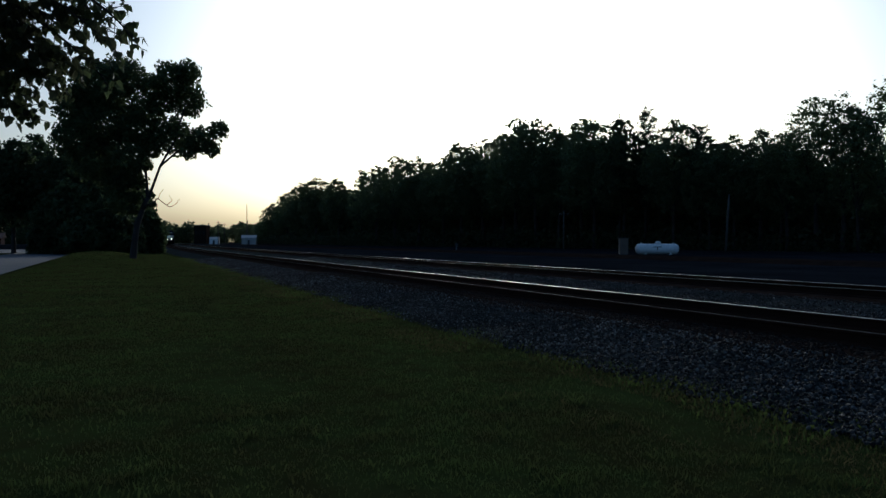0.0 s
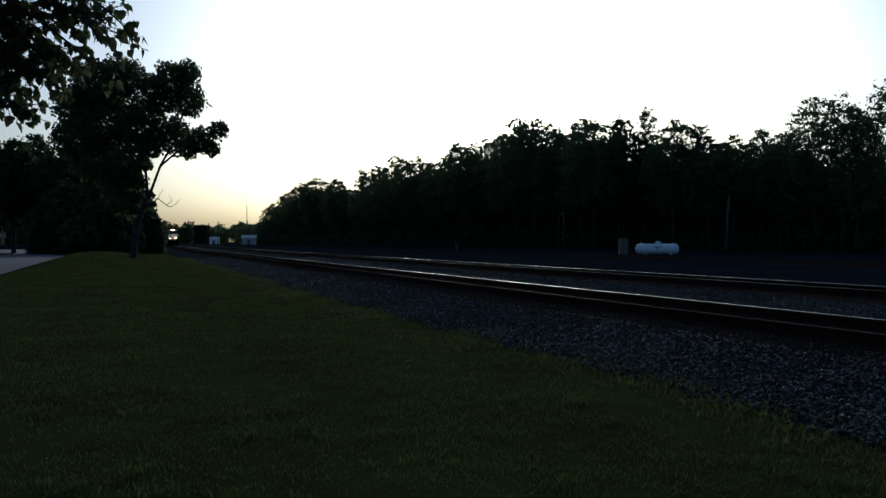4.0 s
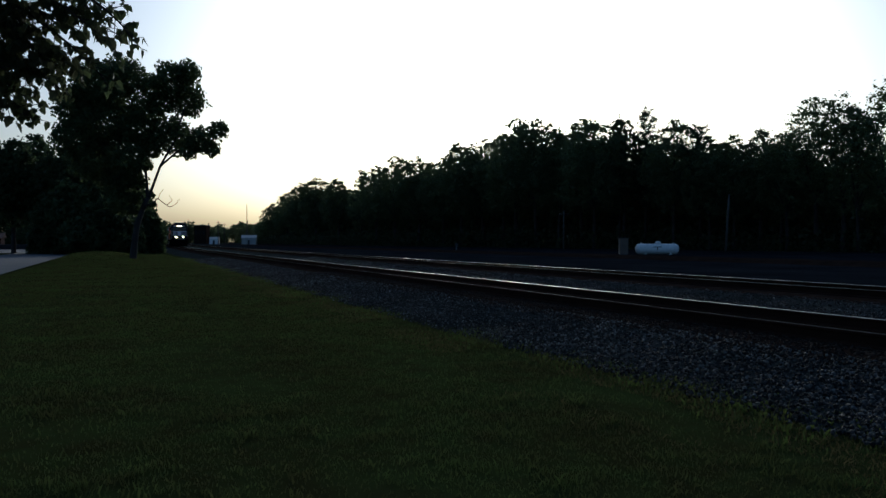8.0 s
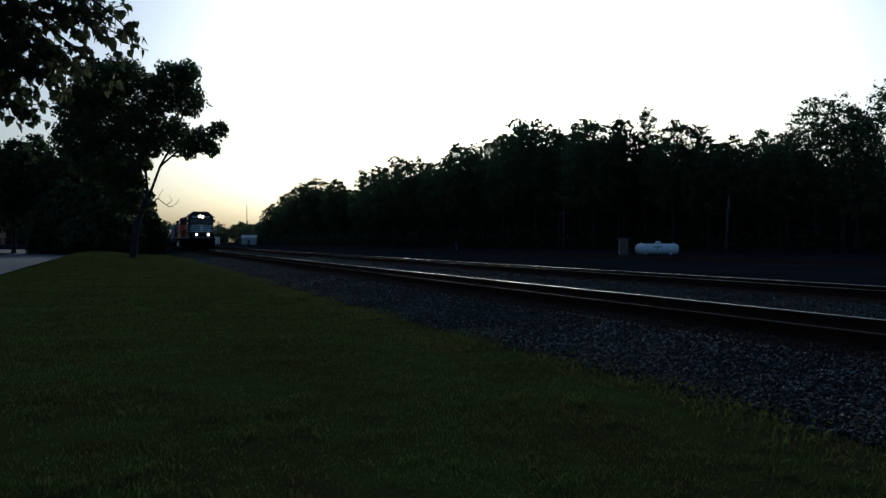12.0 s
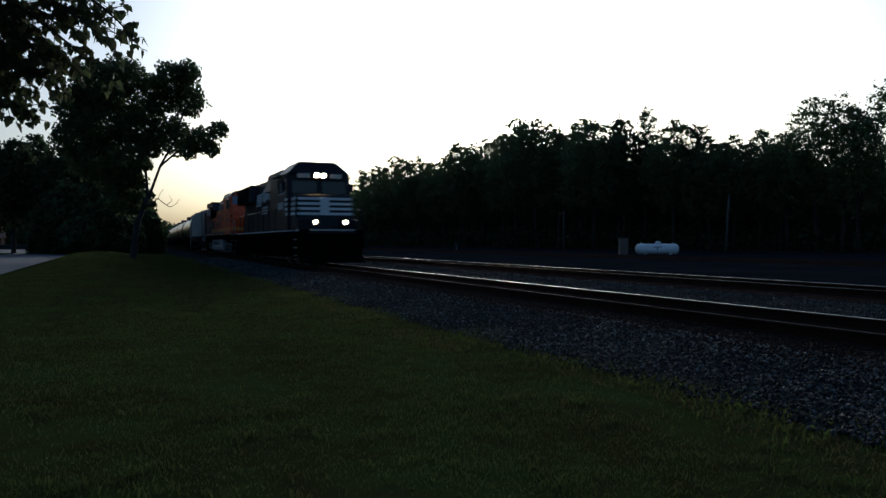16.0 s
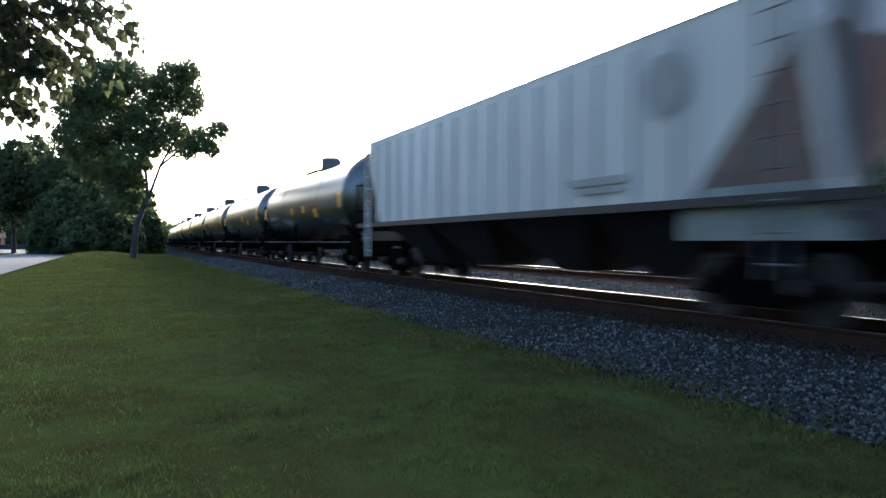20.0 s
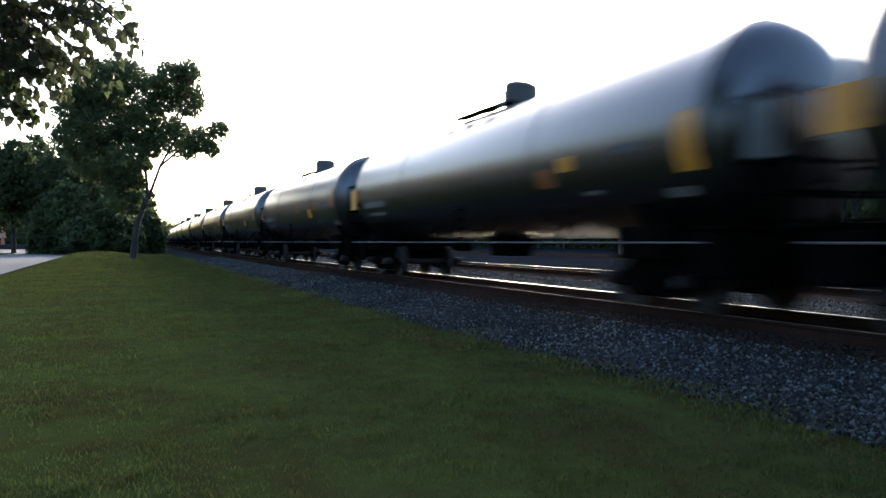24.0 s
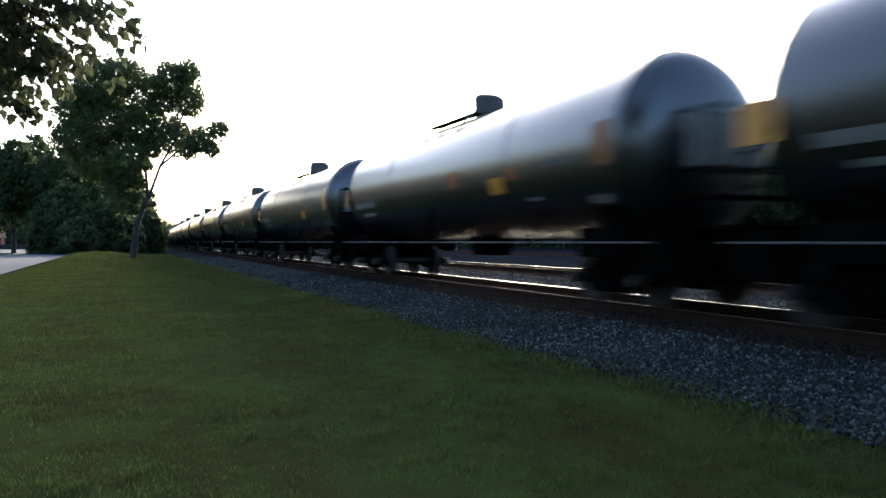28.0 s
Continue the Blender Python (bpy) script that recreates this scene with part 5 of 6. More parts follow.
def build_left():
    rng = random.Random(23)
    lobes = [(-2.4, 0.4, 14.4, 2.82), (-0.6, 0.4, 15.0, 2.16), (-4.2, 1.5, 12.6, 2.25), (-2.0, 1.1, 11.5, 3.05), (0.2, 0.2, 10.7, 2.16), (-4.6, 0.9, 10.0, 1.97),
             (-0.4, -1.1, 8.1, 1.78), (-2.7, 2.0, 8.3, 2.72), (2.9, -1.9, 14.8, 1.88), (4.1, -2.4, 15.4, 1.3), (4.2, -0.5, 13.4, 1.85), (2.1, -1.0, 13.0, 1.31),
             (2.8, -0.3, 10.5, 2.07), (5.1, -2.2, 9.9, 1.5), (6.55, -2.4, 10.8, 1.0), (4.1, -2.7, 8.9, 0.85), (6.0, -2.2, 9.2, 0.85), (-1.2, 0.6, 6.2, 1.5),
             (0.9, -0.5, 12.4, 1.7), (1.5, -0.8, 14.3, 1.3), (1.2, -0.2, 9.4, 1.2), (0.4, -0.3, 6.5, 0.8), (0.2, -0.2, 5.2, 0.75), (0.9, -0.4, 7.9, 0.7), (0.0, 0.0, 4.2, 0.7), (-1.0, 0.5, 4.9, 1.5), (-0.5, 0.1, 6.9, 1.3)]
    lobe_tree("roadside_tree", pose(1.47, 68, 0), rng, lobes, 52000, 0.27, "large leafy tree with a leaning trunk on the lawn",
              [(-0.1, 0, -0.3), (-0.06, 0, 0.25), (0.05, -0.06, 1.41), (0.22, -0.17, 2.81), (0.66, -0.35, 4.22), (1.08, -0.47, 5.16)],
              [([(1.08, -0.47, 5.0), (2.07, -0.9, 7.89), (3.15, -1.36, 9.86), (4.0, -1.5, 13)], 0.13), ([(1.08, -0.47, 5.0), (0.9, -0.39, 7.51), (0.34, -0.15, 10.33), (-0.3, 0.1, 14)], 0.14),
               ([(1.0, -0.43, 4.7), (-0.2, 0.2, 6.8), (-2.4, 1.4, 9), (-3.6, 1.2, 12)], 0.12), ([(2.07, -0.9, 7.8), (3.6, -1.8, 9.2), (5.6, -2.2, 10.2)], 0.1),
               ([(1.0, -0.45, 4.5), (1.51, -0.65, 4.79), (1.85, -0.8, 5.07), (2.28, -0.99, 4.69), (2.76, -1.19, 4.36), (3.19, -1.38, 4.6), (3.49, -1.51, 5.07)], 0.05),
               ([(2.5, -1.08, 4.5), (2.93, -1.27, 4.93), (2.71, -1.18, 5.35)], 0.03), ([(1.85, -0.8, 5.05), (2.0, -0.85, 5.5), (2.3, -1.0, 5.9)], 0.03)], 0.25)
    for x, y, h, s in ((-22, 118, 17.2, 6.2), (-15.9, 121, 16.4, 4.6), (-12.2, 114, 15.4, 4.2), (-10, 120, 17.0, 4.6), (-6.4, 112, 15.8, 5.0), (-3.4, 115, 15, 5.0),
                       (-0.2, 109, 13.4, 4.4), (2.7, 114, 10.2, 3.6), (4.4, 107, 5.9, 2.3), (-30, 122, 17.5, 6.5), (-5.4, 104, 9.6, 3.4), (-1.0, 101, 7.2, 3.4), (-3.2, 100, 5.2, 3.2), (1.2, 103, 5.6, 2.6), (-7.6, 105, 7.5, 2.6)):
        broadleaf("background_tree", pose(x, y, -0.1), rng, h, s, 13, 10500, 0.5, "dense tree behind the lawn, leaf colour darkened for shade", 0.28, crown_low=-0.3 if h < 9 else (-0.12 if x > -7 else 0.2), group="trees behind the lawn", mat=M_LEAF_SHADE)
    # trees across the road and behind, which close the place; unseen ones block skylight
    for x, y, h in ((-24, 70, 15), (-27, 48, 14), (-23, 26, 16), (-26, 4, 15), (-22, -18, 16), (-10, -30, 15), (6, -36, 14), (24, -34, 15), (-20, 196, 13), (-32, 194, 15), (-26, 200, 16), (-12, 198, 12)):
        broadleaf("street_tree", pose(x, y, -0.1), rng, h, 5.6, 12, 3500, 0.6, "full green tree added to close the surroundings", 0.3, crown_low=0.12, group="trees across the lane")
    rng = random.Random(77)
    for x, y, h, s in ((-19.6, 187, 5.4, 2.6), (-17.2, 189, 6.0, 2.6), (-23.5, 189, 6.5, 3.2)):
        broadleaf("background_tree", pose(x, y, -0.1), rng, h, s, 9, 4000, 0.45, "low tree beside the outbuilding, leaf colour darkened for shade", 0.2, crown_low=-0.3, group="trees behind the lawn", mat=M_LEAF_SHADE)


BOUGHS = []


def big_leaf(verts, faces, p, way, up, s):
    """A lobed leaf with a pointed tip, folded a little along its rib."""
    side = way.cross(up).normalized()
    nrm = side.cross(way)
    out = [(0.0, 0.0), (0.14, 0.28), (0.20, 0.46), (0.38, 0.37), (0.54, 0.42), (0.66, 0.26), (0.85, 0.15), (1.0, 0.0)]
    i = len(verts)
    for a, b in out:
        verts.append(p + way * a * s + side * b * s + nrm * abs(b) * 0.25 * s - Vector((0, 0, 0.18 * a * a * s)))
    for a, b in out[1:-1]:
        verts.append(p + way * a * s - side * b * s + nrm * abs(b) * 0.25 * s - Vector((0, 0, 0.18 * a * a * s)))
    rib = len(verts)
    verts.append(p + way * 0.5 * s - Vector((0, 0, 0.05 * s)))
    right, left = list(range(i, i + 8)), [i] + list(range(i + 8, i + 14)) + [i + 7]
    for a, b in zip(right, right[1:]):
        faces.append((rib, a, b))
    for a, b in zip(left, left[1:]):
        faces.append((rib, b, a))


def build_near_tree():
    """Stands beside the camera, out of its sight but for the boughs; x right, y ahead."""
    rng = random.Random(41)
    t = thing("near_tree", pose(0, 0, 0, 0, 0, -23.415), "broad tree with large lobed leaves hanging over the lawn", "tree")
    bm = bmesh.new()
    chain(bm, [Vector((-5.2, 1.0, -0.2)), Vector((-5.2, 1.0, 0.3)), Vector((-5.15, 1.1, 3.0)), Vector((-5.0, 1.3, 6.5))], 0.4, 0.25, 10)
    part("trunk", bm, M_BARK, t, smooth=True)
    hub = Vector((-5.3, 7.0, 4.35))
    for pts, q in (([(-5.15, 1.1, 3.2), (-5.25, 4.0, 4.2), tuple(hub)], 0.13), ([(-5.0, 1.3, 6.3), (-2.5, 2.5, 8.2), (0.5, 3.5, 9.2)], 0.15), ([(-5.0, 1.3, 6.4), (-4.5, -1.5, 8.5), (-2.5, -4, 9.4)], 0.15), ([(-5.0, 1.3, 6.4), (-7, 3.5, 9), (-7.5, 5, 10)], 0.14)):
        bm = bmesh.new()
        chain(bm, [Vector(p) for p in pts], q, q * 0.35, 7)
        part("limb", bm, M_BARK, t, smooth=True)
    # Unseen crown, added overhead so that it shades the lawn.
    lobes = [(-5, 1, 9.6, 2.6), (-2.2, 2.5, 9.2, 2.3), (0.6, 3.4, 9.6, 2.2), (-1.5, -1.5, 9.6, 2.5), (-4, -3.5, 9.2, 2.4), (-7.6, 4.5, 9.8, 2.6), (-8, 0, 9, 2.5), (-5, 5.5, 9.8, 2.2), (1.6, -0.8, 10, 2.2), (-2, 5.4, 10.2, 2.0), (-1.2, -5, 9.6, 2.2), (-5, 1, 12, 2.6), (-2, 1, 12, 2.3)]
    v, f = leaf_cloud(rng, [((a, b, c), (d, d, d * 0.8)) for a, b, c, d in lobes], 24000, 0.26)
    raw("crown", v, f, M_LEAF, parent=t)["label"] = "broad leafy crown overhead, unseen, added to shade the lawn"
    # boughs: ends and sagging middles, each swinging about the hub
    spans = [((-3.2, 6.8, 4.02), (-2.72, 6.7, 3.26), 34), ((-4.0, 7.0, 3.75), (-3.3, 7.0, 3.02), 34), ((-4.1, 7.2, 3.35), (-3.5, 7.0, 2.88), 30), ((-4.3, 7.1, 3.0), (-3.85, 7.0, 2.66), 24),
             ((-4.0, 6.9, 4.05), (-3.1, 6.8, 3.66), 34), ((-4.2, 7.1, 3.55), (-3.62, 7.2, 3.3), 30), ((-3.9, 7.1, 3.95), (-2.95, 7.0, 3.38), 34), ((-4.3, 7.0, 3.3), (-3.95, 6.8, 3.05), 24),
             ((-3.6, 6.9, 3.95), (-2.92, 6.7, 3.2), 30), ((-3.7, 7.0, 3.7), (-3.08, 6.9, 2.98), 28),
             ((-4.3, 7.0, 3.9), (-3.3, 7.0, 3.42), 40), ((-4.4, 7.1, 3.7), (-3.56, 7.0, 3.12), 64), ((-4.5, 7.0, 3.5), (-3.6, 7.0, 2.96), 64), ((-4.5, 7.1, 3.4), (-3.8, 7.0, 3.06), 64), ((-4.6, 7.0, 3.3), (-3.86, 7.0, 2.84), 60), ((-4.6, 7.1, 3.2), (-3.8, 7.0, 2.64), 52),
             ((-4.0, 6.9, 4.15), (-3.46, 7.0, 3.62), 40), ((-4.3, 7.0, 4.1), (-3.75, 7.0, 3.5), 40), ((-3.9, 7.0, 4.1), (-3.12, 7.0, 3.56), 36), ((-4.5, 7.0, 4.0), (-4.05, 7.0, 3.6), 36), ((-4.4, 7.0, 3.8), (-3.7, 7.0, 3.3), 56)]
    for mid, tip, n in spans:
        o, m, e = Vector((0, 0, 0)), Vector(mid) - hub, Vector(tip) - hub
        curve = lambda s: (1 - s) * (1 - s) * o + 2 * s * (1 - s) * m + s * s * e
        bm = bmesh.new()
        chain(bm, [curve(i / 10) for i in range(11)], 0.026, 0.005, 6)
        b = part("bough", bm, M_BARK, t, "thin drooping bough", at=Matrix.Translation(hub), smooth=True)
        verts, faces = [], []
        twigs = bmesh.new()
        for k in range(int(n * 1.25)):
            s = 0.42 + 0.58 * (k + rng.random()) / int(n * 1.25)
            p = curve(s)
            d = Vector((rng.uniform(-0.4, 1.0), rng.uniform(-1, 1), rng.uniform(-0.8, 0.5))).normalized()
            q = p + d * rng.uniform(0.05, 0.22)
            tube(twigs, p, q, 0.004, 0.003, seg=4, caps=False)
            for _ in range(2):
                way = Vector((rng.uniform(-0.6, 0.9), rng.uniform(-0.8, 0.8), rng.uniform(-1.3, -0.1))).normalized()
                up = Vector((rng.uniform(-0.7, 0.7), rng.uniform(-1, 0.4), rng.uniform(0.2, 1))).normalized()
                big_leaf(verts, faces, q, way, up, rng.uniform(0.052, 0.11))
        part("twig_spray", twigs, M_BARK, b)
        raw("leaves", verts, faces, M_BIGLEAF, parent=b)["label"] = "large lobed dark green leaves"
        BOUGHS.append((b, rng.uniform(0.8, 1.15)))
    return hub


M_BRICKISH = material("brown_siding", (0.11, 0.045, 0.025), 0.8, dark=0.7)
M_CABINET = material("brown_cabinet_paint", (0.16, 0.12, 0.09), 0.7, dark=0.6)
M_POLE = material("weathered_pole", (0.085, 0.08, 0.072), 0.9, dark=0.7, grain=10, spots=2)
M_BIGLEAF = leaf_material("big_leaf", (0.085, 0.115, 0.045), (0.07, 0.065, 0.04))


# ---- yard things and distance ----
def build_propane():
    t = thing("propane_tank", pose(52.5, 64.4, -0.02, 0, 0, -23.4), "white propane tank with domed ends on short legs", "propane tank")
    prof = [(-2.3, 0.0)] + [(-2.3 + 0.42 * (1 - math.cos(i / 6 * math.pi / 2)), 0.56 * math.sin(i / 6 * math.pi / 2)) for i in range(1, 7)]
    prof += [(-y, r) for y, r in reversed(prof)]
    bm = lathe(prof, 32)
    bmesh.ops.rotate(bm, verts=bm.verts, matrix=Matrix.Rotation(radians(90), 3, "Z"))
    part("shell", bm, M_WHITE, t, "white painted steel shell", at=pose(0, 0, 0.74), smooth=True)
    part("valve_dome", lathe_up([(0, 0.3), (0.2, 0.3), (0.26, 0.2)], 16), M_WHITE, t, at=pose(0.1, 0, 1.28))
    for x in (-1.3, 1.3):
        part("leg", boxed(x - 0.12, x + 0.12, -0.4, 0.4, 0, 0.35, bevel=0.02), M_WHITE, t)
    part("lifting_lug", boxed(-1.75, -1.6, -0.03, 0.03, 1.24, 1.4), M_WHITE, t)
    part("lifting_lug", boxed(1.6, 1.75, -0.03, 0.03, 1.24, 1.4), M_WHITE, t)
    part("marking", boxed(-0.55, 0.35, -0.54, -0.50, 0.93, 1.0), M_NEARBLACK, t, "dark marking as a plain bar")
    part("marking", boxed(-0.15, -0.08, -0.572, -0.54, 0.62, 0.93), M_NEARBLACK, t, "dark marking as a plain bar")


def pole(name, x, y, h, lean, label, arm=True):
    p = thing(name, pose(x, y, 0.1, 0, lean, 0), label, "pole", "poles along the yard")
    part("shaft", tubed((0, 0, -0.4), (0, 0, h), 0.15, 0.1, seg=10), M_POLE, p, smooth=True)
    if arm:
        part("crossarm", boxed(-0.9, 0.9, -0.05, 0.05, h - 0.75, h - 0.63), M_BARK, p)
        for k in (-0.8, -0.4, 0.4, 0.8):
            part("insulator", tubed((k, 0, h - 0.63), (k, 0, h - 0.5), 0.04, 0.03, seg=6), M_WHITE, p)


def shed(x, y, w, d, h, turn, wall, label):
    s = thing("shed", pose(x, y, 0.12, 0, 0, turn), label, "shed", "small buildings down the line")
    part("wall", boxed(-w / 2, w / 2, -d / 2, d / 2, -0.3, h), wall, s)
    part("roof", side_prism([(-d / 2 - 0.2, h - 0.05), (0, h + d * 0.22), (d / 2 + 0.2, h - 0.05)], -w / 2 - 0.2, w / 2 + 0.2), M_GREY, s)
    dr = part("door", boxed(-0.5, 0.5, -d / 2 - 0.05, -d / 2 - 0.005, 0, 2.05, bevel=0.01), M_GREYDARK, s)
    part("handle", boxed(0.32, 0.4, -d / 2 - 0.09, -d / 2 - 0.05, 0.95, 1.1), M_STEEL, dr)


def build_distance():
    rng = random.Random(77)
    pole("utility_pole", 70.1, 110.2, 6.7, 0, "weathered grey wooden pole at the edge of the woods")
    pole("utility_pole", 71.0, 73.9, 7.4, 4.5, "leaning weathered wooden pole at the edge of the woods", arm=False)
    pole("utility_pole", 37.6, 310.7, 9.6, 0, "distant wooden pole beside the line")
    pole("utility_pole", 43.8, 340.7, 9.4, 0, "distant wooden pole beside the line")
    m = thing("radio_mast", pose(72, 459, 0.1), "tall thin steel mast above the distant trees", "mast")
    part("shaft", tubed((0, 0, -0.5), (0, 0, 23.4), 0.3, 0.16, seg=8), M_GREYDARK, m)
    part("antenna", tubed((0, 0, 23.4), (0, 0, 24.6), 0.06, seg=6), M_GREYDARK, m)
    shed(48.4, 414.9, 4.4, 4, 3.0, -20, M_WHITE, "small white shed beside the distant track")
    shed(55.4, 346.5, 6.2, 5, 3.2, -15, M_GREY, "pale grey shed beside the distant track")
    b = thing("brick_building", pose(53.7, 530, 0.1, 0, 0, -20), "low dark distant building with a flat roof", "building")
    part("wall", boxed(-4, 4, -5, 5, -0.3, 12), M_STAINED, b)
    part("roof", boxed(-4.3, 4.3, -5.3, 5.3, 12.0, 12.4), M_GREYDARK, b)
    for k in range(3):
        w = part("window", boxed(-3.2 + k * 2.4, -1.8 + k * 2.4, -5.06, -5.02, 6, 8.5), M_DARKGLASS, b)
    models = [broadleaf("distant_tree", pose(20 + 30 * k, 640, 0), rng, 14.5, 7.5, 12, 2500, 1.2, "distant dark tree on the skyline", 0.4, crown_low=-0.25, mat=M_LEAF2, group="distant trees") for k in range(3)]
    for k in range(22):
        x = -40 + k * 9.5
        s = rng.uniform(1.05, 1.35)
        copy_scaled(models[k % 3], pose(x, 655 + rng.uniform(-30, 30), 0, 0, 0, rng.uniform(0, 360)) @ Matrix.Diagonal((s, s, s, 1)))
    c = thing("relay_cabinet", pose(49.3, 65.9, 0.13, 0, 0, -23.4), "small brown equipment cabinet beside the white tank", "equipment cabinet")
    part("body", boxed(-0.45, 0.45, -0.35, 0.35, 0.1, 1.65, bevel=0.03), M_CABINET, c)
    part("roof", boxed(-0.52, 0.52, -0.42, 0.42, 1.65, 1.75), M_CABINET, c)
    part("plinth", boxed(-0.4, 0.4, -0.3, 0.3, -0.1, 0.1), M_GREYDARK, c)
    h = thing("outbuilding", pose(-27.2, 180, -0.15, 0, 0, 0), "low brown outbuilding across the lane", "outbuilding")
    part("wall", boxed(-6, 6, -3, 3, -0.2, 2.5), M_BRICKISH, h)
    part("roof", side_prism([(-3.5, 2.4), (0, 3.5), (3.5, 2.4)], -6.4, 6.4), M_BRICKISH, h)
    part("garage_door", boxed(1.0, 4.0, -3.06, -3.01, 0, 2.1, bevel=0.01), M_GREYDARK, h)
    k = thing("low_wall", pose(-22, 174, -0.1), "low pale concrete wall across the lane", "wall")
    part("wall", boxed(-9, 7.2, -0.15, 0.15, -0.3, 0.95, bevel=0.03), M_TANKGREY, k)
    part("coping", boxed(-9.05, 7.25, -0.2, 0.2, 0.95, 1.03, bevel=0.02), M_GREYDARK, k)
    w = thing("wayside_marker", pose(51.6, 113.6, 0.13), "small grey marker post at the yard edge", "marker post")
    part("post", tubed((0, 0, -0.1), (0, 0, 0.9), 0.06, seg=8), M_GREY, w)
    part("cap", boxed(-0.25, 0.25, -0.15, 0.15, 0.6, 1.1, bevel=0.03), M_GREYDARK, w)


def build_stones():
    """Loose ballast stones nearest the lawn."""
    rng = random.Random(9)
    g = (1 + 5 ** 0.5) / 2
    ico = [Vector(v).normalized() for v in ((-1, g, 0), (1, g, 0), (-1, -g, 0), (1, -g, 0), (0, -1, g), (0, 1, g), (0, -1, -g), (0, 1, -g), (g, 0, -1), (g, 0, 1), (-g, 0, -1), (-g, 0, 1))]
    tri = [(0, 11, 5), (0, 5, 1), (0, 1, 7), (0, 7, 10), (0, 10, 11), (1, 5, 9), (5, 11, 4), (11, 10, 2), (10, 7, 6), (7, 1, 8), (3, 9, 4), (3, 4, 2), (3, 2, 6), (3, 6, 8), (3, 8, 9), (4, 9, 5), (2, 4, 11), (6, 2, 10), (8, 6, 7), (9, 8, 1)]
    octa = [Vector(v) for v in ((1, 0, 0), (-1, 0, 0), (0, 1, 0), (0, -1, 0), (0, 0, 1), (0, 0, -1))]
    octa_tri = [(0, 2, 4), (2, 1, 4), (1, 3, 4), (3, 0, 4), (2, 0, 5), (1, 2, 5), (3, 1, 5), (0, 3, 5)]
    for name, label, n, x0, x1, y1, prof in (("loose_ballast", "loose grey crushed stones on the ballast shoulder", 40000, 5.05, 7.2, 62, ([5.0, 5.5, 6.2, 6.95, 7.3], [0.0, 0.05, 0.12, 0.24, 0.262])),
                                             ("stained_ballast_stones", "brown stained stones beside the rail, darkened for its shadow", 7000, 6.8, 8.02, 30, ([6.8, 6.95, 7.3, 8.1], [0.215, 0.24, 0.262, 0.262])),
                                             ("ballast_stones", "loose grey crushed stones between the tracks", 34000, 10.5, 14.2, 60, ([10.4, 10.8, 11.6, 13.2, 14.0, 14.4], [0.262, 0.23, 0.16, 0.15, 0.24, 0.262]))):
        verts, faces = [], []
        for k in range(n):
            y = 1.5 + (y1 - 1.5) * rng.random() ** (1.6 if y1 < 40 else 2.1)
            x = x0 + (x1 - x0) * rng.random()
            if x < 5.5 and x0 < 6 and rng.random() < (5.5 - x) * 1.3 + 0.35 * noise.noise(Vector((y * 0.7, 3.1, 0))):
                continue
            s = rng.uniform(0.011, 0.027) * (1 + max(0, y - 15) * 0.025)
            c = Vector((x + bend(y), y, float(np.interp(x, *prof)) + s * 0.3))
            q = Euler((rng.uniform(0, 6), rng.uniform(0, 6), rng.uniform(0, 6))).to_matrix()
            st = Vector((rng.uniform(0.7, 1.3), rng.uniform(0.7, 1.3), rng.uniform(0.5, 1.0)))
            i = len(verts)
            rough = ico if y < 11 else octa
            for v in rough:
                w = v * rng.uniform(0.75, 1.1)
                verts.append(c + q @ Vector((w.x * st.x, w.y * st.y, w.z * st.z)) * s)
            faces += [(a + i, b + i, d + i) for a, b, d in (tri if y < 11 else octa_tri)]
        tagged(raw(name, verts, faces, M_STAINSHADE if name[0] == "s" else M_STONE), label, "ballast stones", kind="stuff")


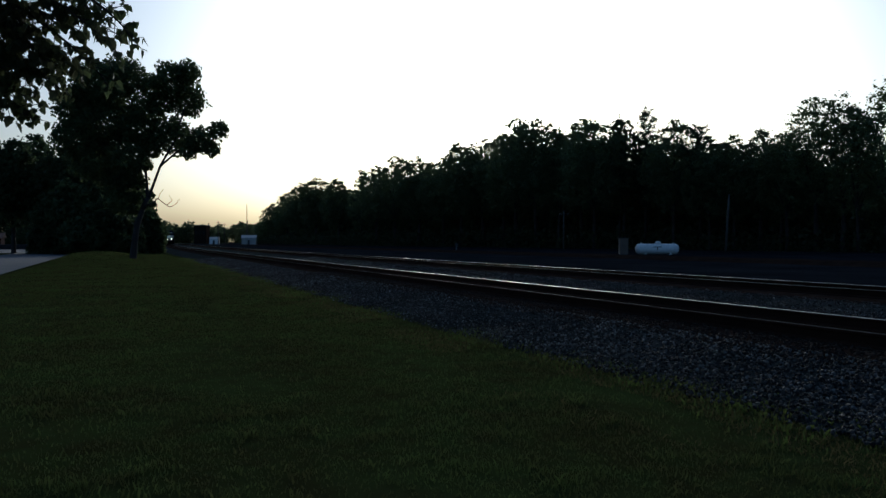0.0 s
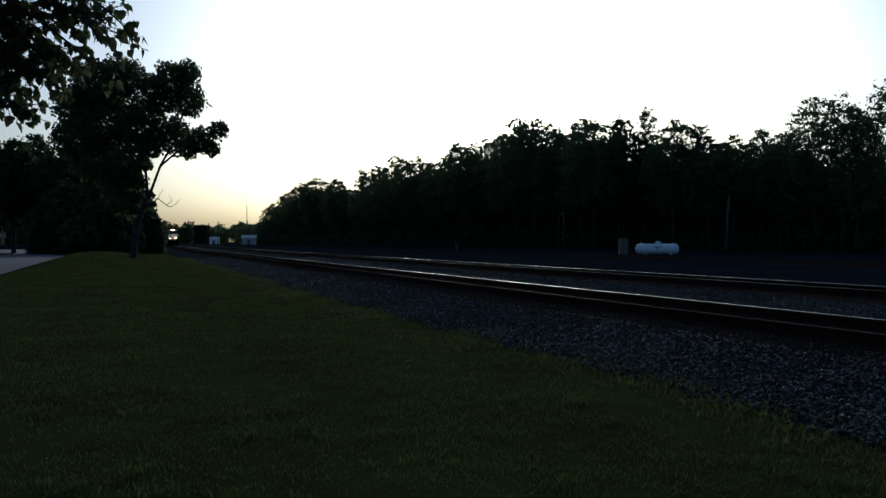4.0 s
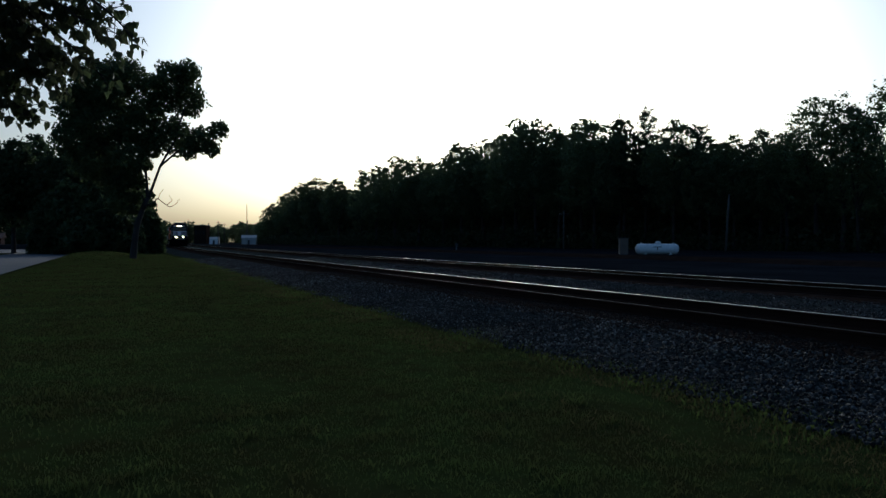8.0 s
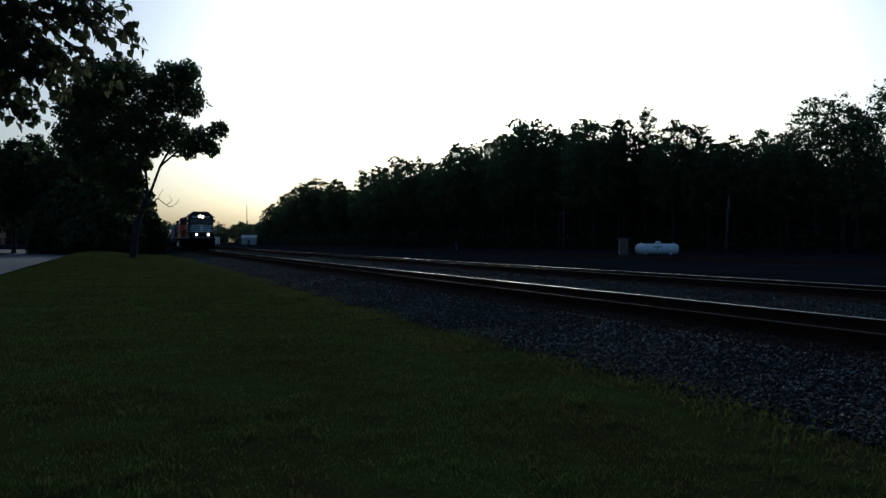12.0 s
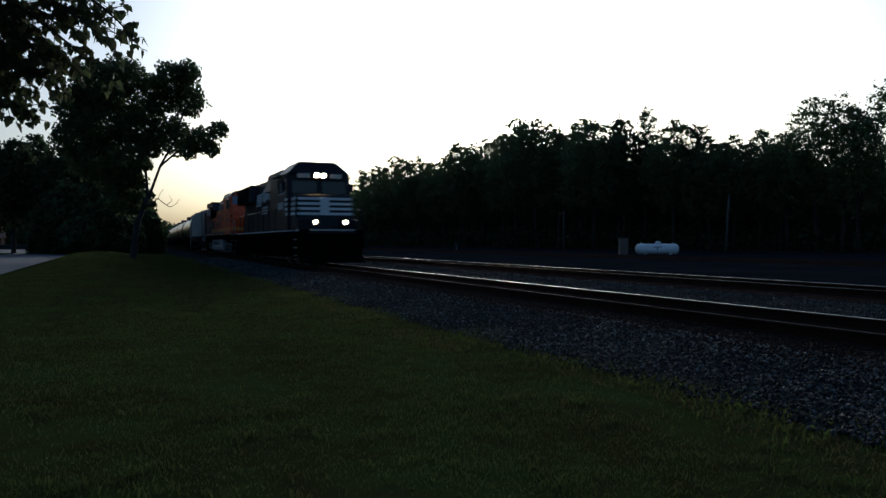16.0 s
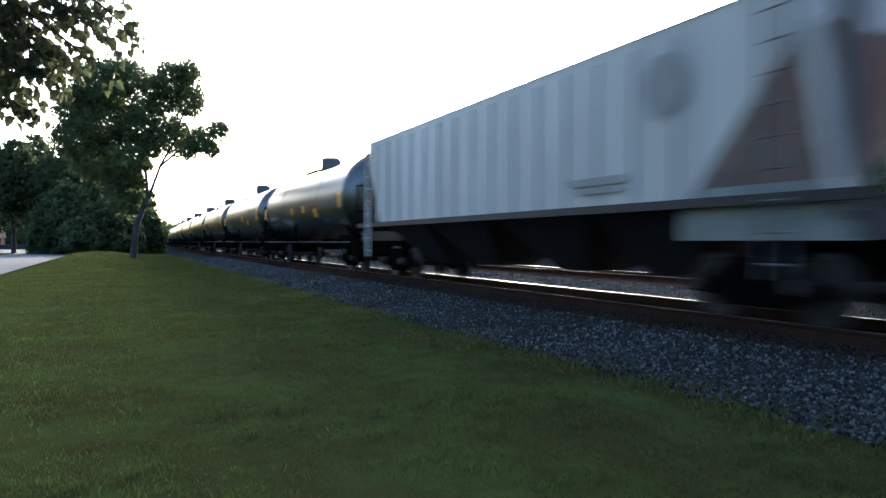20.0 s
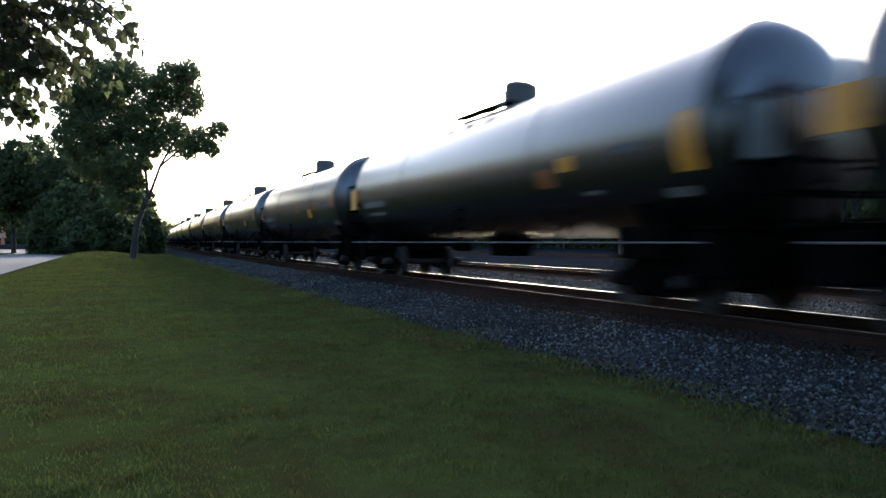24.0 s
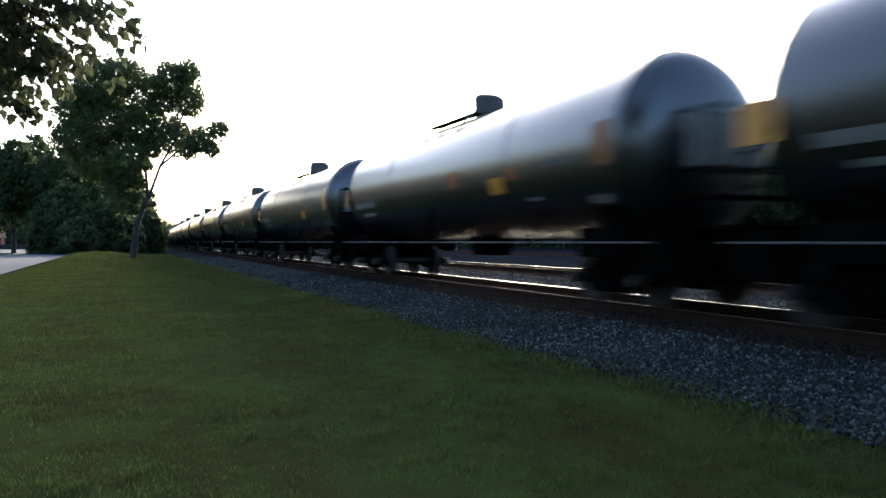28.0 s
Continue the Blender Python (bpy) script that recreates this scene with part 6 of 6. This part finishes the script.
def build_grass():
    rng = random.Random(15)
    verts, faces = [], []

    def blade(x, y, h, w):
        z = ground_height(x, y) - 0.01
        a = rng.uniform(0, math.tau)
        d = Vector((math.cos(a), math.sin(a), 0))
        lean = Vector((rng.uniform(-0.6, 0.6), rng.uniform(-0.6, 0.6), 0)) * h
        i = len(verts)
        p = Vector((x, y, z))
        verts.extend((p - d * w, p + d * w, p + lean * 0.4 + Vector((0, 0, h * 0.7)) + d * w * 0.7, p + lean + Vector((0, 0, h))))
        faces.extend(((i, i + 1, i + 2), (i, i + 2, i + 3)))

    for k in range(380000):
        x = rng.uniform(-4.7, 5.4)
        y = rng.uniform(-9, 2) if k % 6 == 0 else 2 + 94 * rng.random() ** 2.3
        ahead = max(4.0, y)
        thin = noise.noise(Vector((x * 0.6, y * 0.6, 7.7)))
        if thin < -0.25 and rng.random() < 0.6:
            continue
        tuft = noise.noise(Vector((x * 2.6, y * 2.6, 1.1))) + 0.6 * noise.noise(Vector((x * 6.5, y * 6.5, 5.2)))
        blade(x, y, rng.uniform(0.018, 0.04) * (1 + 0.5 * max(0, thin)) * (1 + 1.5 * max(0, tuft)), 0.002 + ahead * 0.0007)
    tagged(raw("lawn_grass", verts, faces, M_BLADE), "short mown grass blades, thin in places", "grass", kind="stuff")
    verts.clear()
    faces.clear()
    for k in range(1700):
        y = 1.5 + 70 * rng.random() ** 1.6
        n = noise.noise(Vector((y * 0.45, 0.0, 2.2)))
        x0 = 5.25 + 0.6 * n + rng.gauss(0, 0.3) + bend(y)
        if noise.noise(Vector((y * 0.9, x0, 9.0))) < 0.06:
            continue
        for _ in range(22):
            blade(x0 + rng.gauss(0, 0.16), y + rng.gauss(0, 0.3), rng.uniform(0.025, 0.085), 0.01 + y * 0.0005)
    tagged(raw("weed_tufts", verts, faces, M_WEED), "ragged green weeds along the edge of the ballast", "weeds", kind="stuff")


def build_dry_strip():
    """Straw-coloured grass in ragged patches where the lawn thins out towards the stones."""
    rng = random.Random(33)
    verts, faces = [], []
    while len(faces) < 36000:
        y = 2 + 60 * rng.random() ** 1.8
        x = 4.75 + rng.gauss(0, 0.5)
        if noise.noise(Vector((x * 1.1, y * 0.5, 3.3))) < 0.0:
            continue
        x += bend(y)
        h, w, a = rng.uniform(0.02, 0.06), 0.004 + y * 0.0006, rng.uniform(0, math.tau)
        p, d = Vector((x, y, ground_height(x, y) - 0.01)), Vector((math.cos(a), math.sin(a), 0))
        lean = Vector((rng.uniform(-1, 1), rng.uniform(-1, 1), 0)) * h
        i = len(verts)
        verts += [p - d * w, p + d * w, p + lean * 0.5 + d * w * 0.7 + Vector((0, 0, h * 0.6)), p + lean + Vector((0, 0, h))]
        faces += [(i, i + 1, i + 2), (i, i + 2, i + 3)]
    tagged(raw("dry_grass", verts, faces, M_DRY), "straw-coloured dry grass along the edge of the lawn", "grass", kind="stuff")


M_WEED = leaf_material("weed", (0.076, 0.112, 0.024), (0.06, 0.066, 0.022), 0.4)

build_ground()
build_beds()
build_woods()
build_left()
HUB = build_near_tree()
build_propane()
build_distance()
build_train()
build_stones()
build_grass()
build_dry_strip()
build_track("track_near", TRACK, "near railway track with wooden ties and steel rails", True)
build_track("track_far", TRACK2, "second railway track with wooden ties and steel rails", False)


def sway():
    """A gust lifts the boughs from 25 s on."""
    gust = [(0, 0.0), (4, 0.1), (8, 0.0), (12, 0.1), (16, 0.0), (20, 0.15), (23.5, 0.0), (25, 0.1), (25.3, 0.2), (25.6, 0.9), (26, 2.6), (26.3, 3.7), (26.6, 4.2), (27, 5.2), (27.3, 4.9), (27.6, 2.0), (28, 0.8)]
    for b, k in BOUGHS:
        walk(b, [(t, Matrix.Translation(HUB) @ pose(0, 0, 0, 0, -a * k, a * 0.3 * k)) for t, a in gust])


motions()
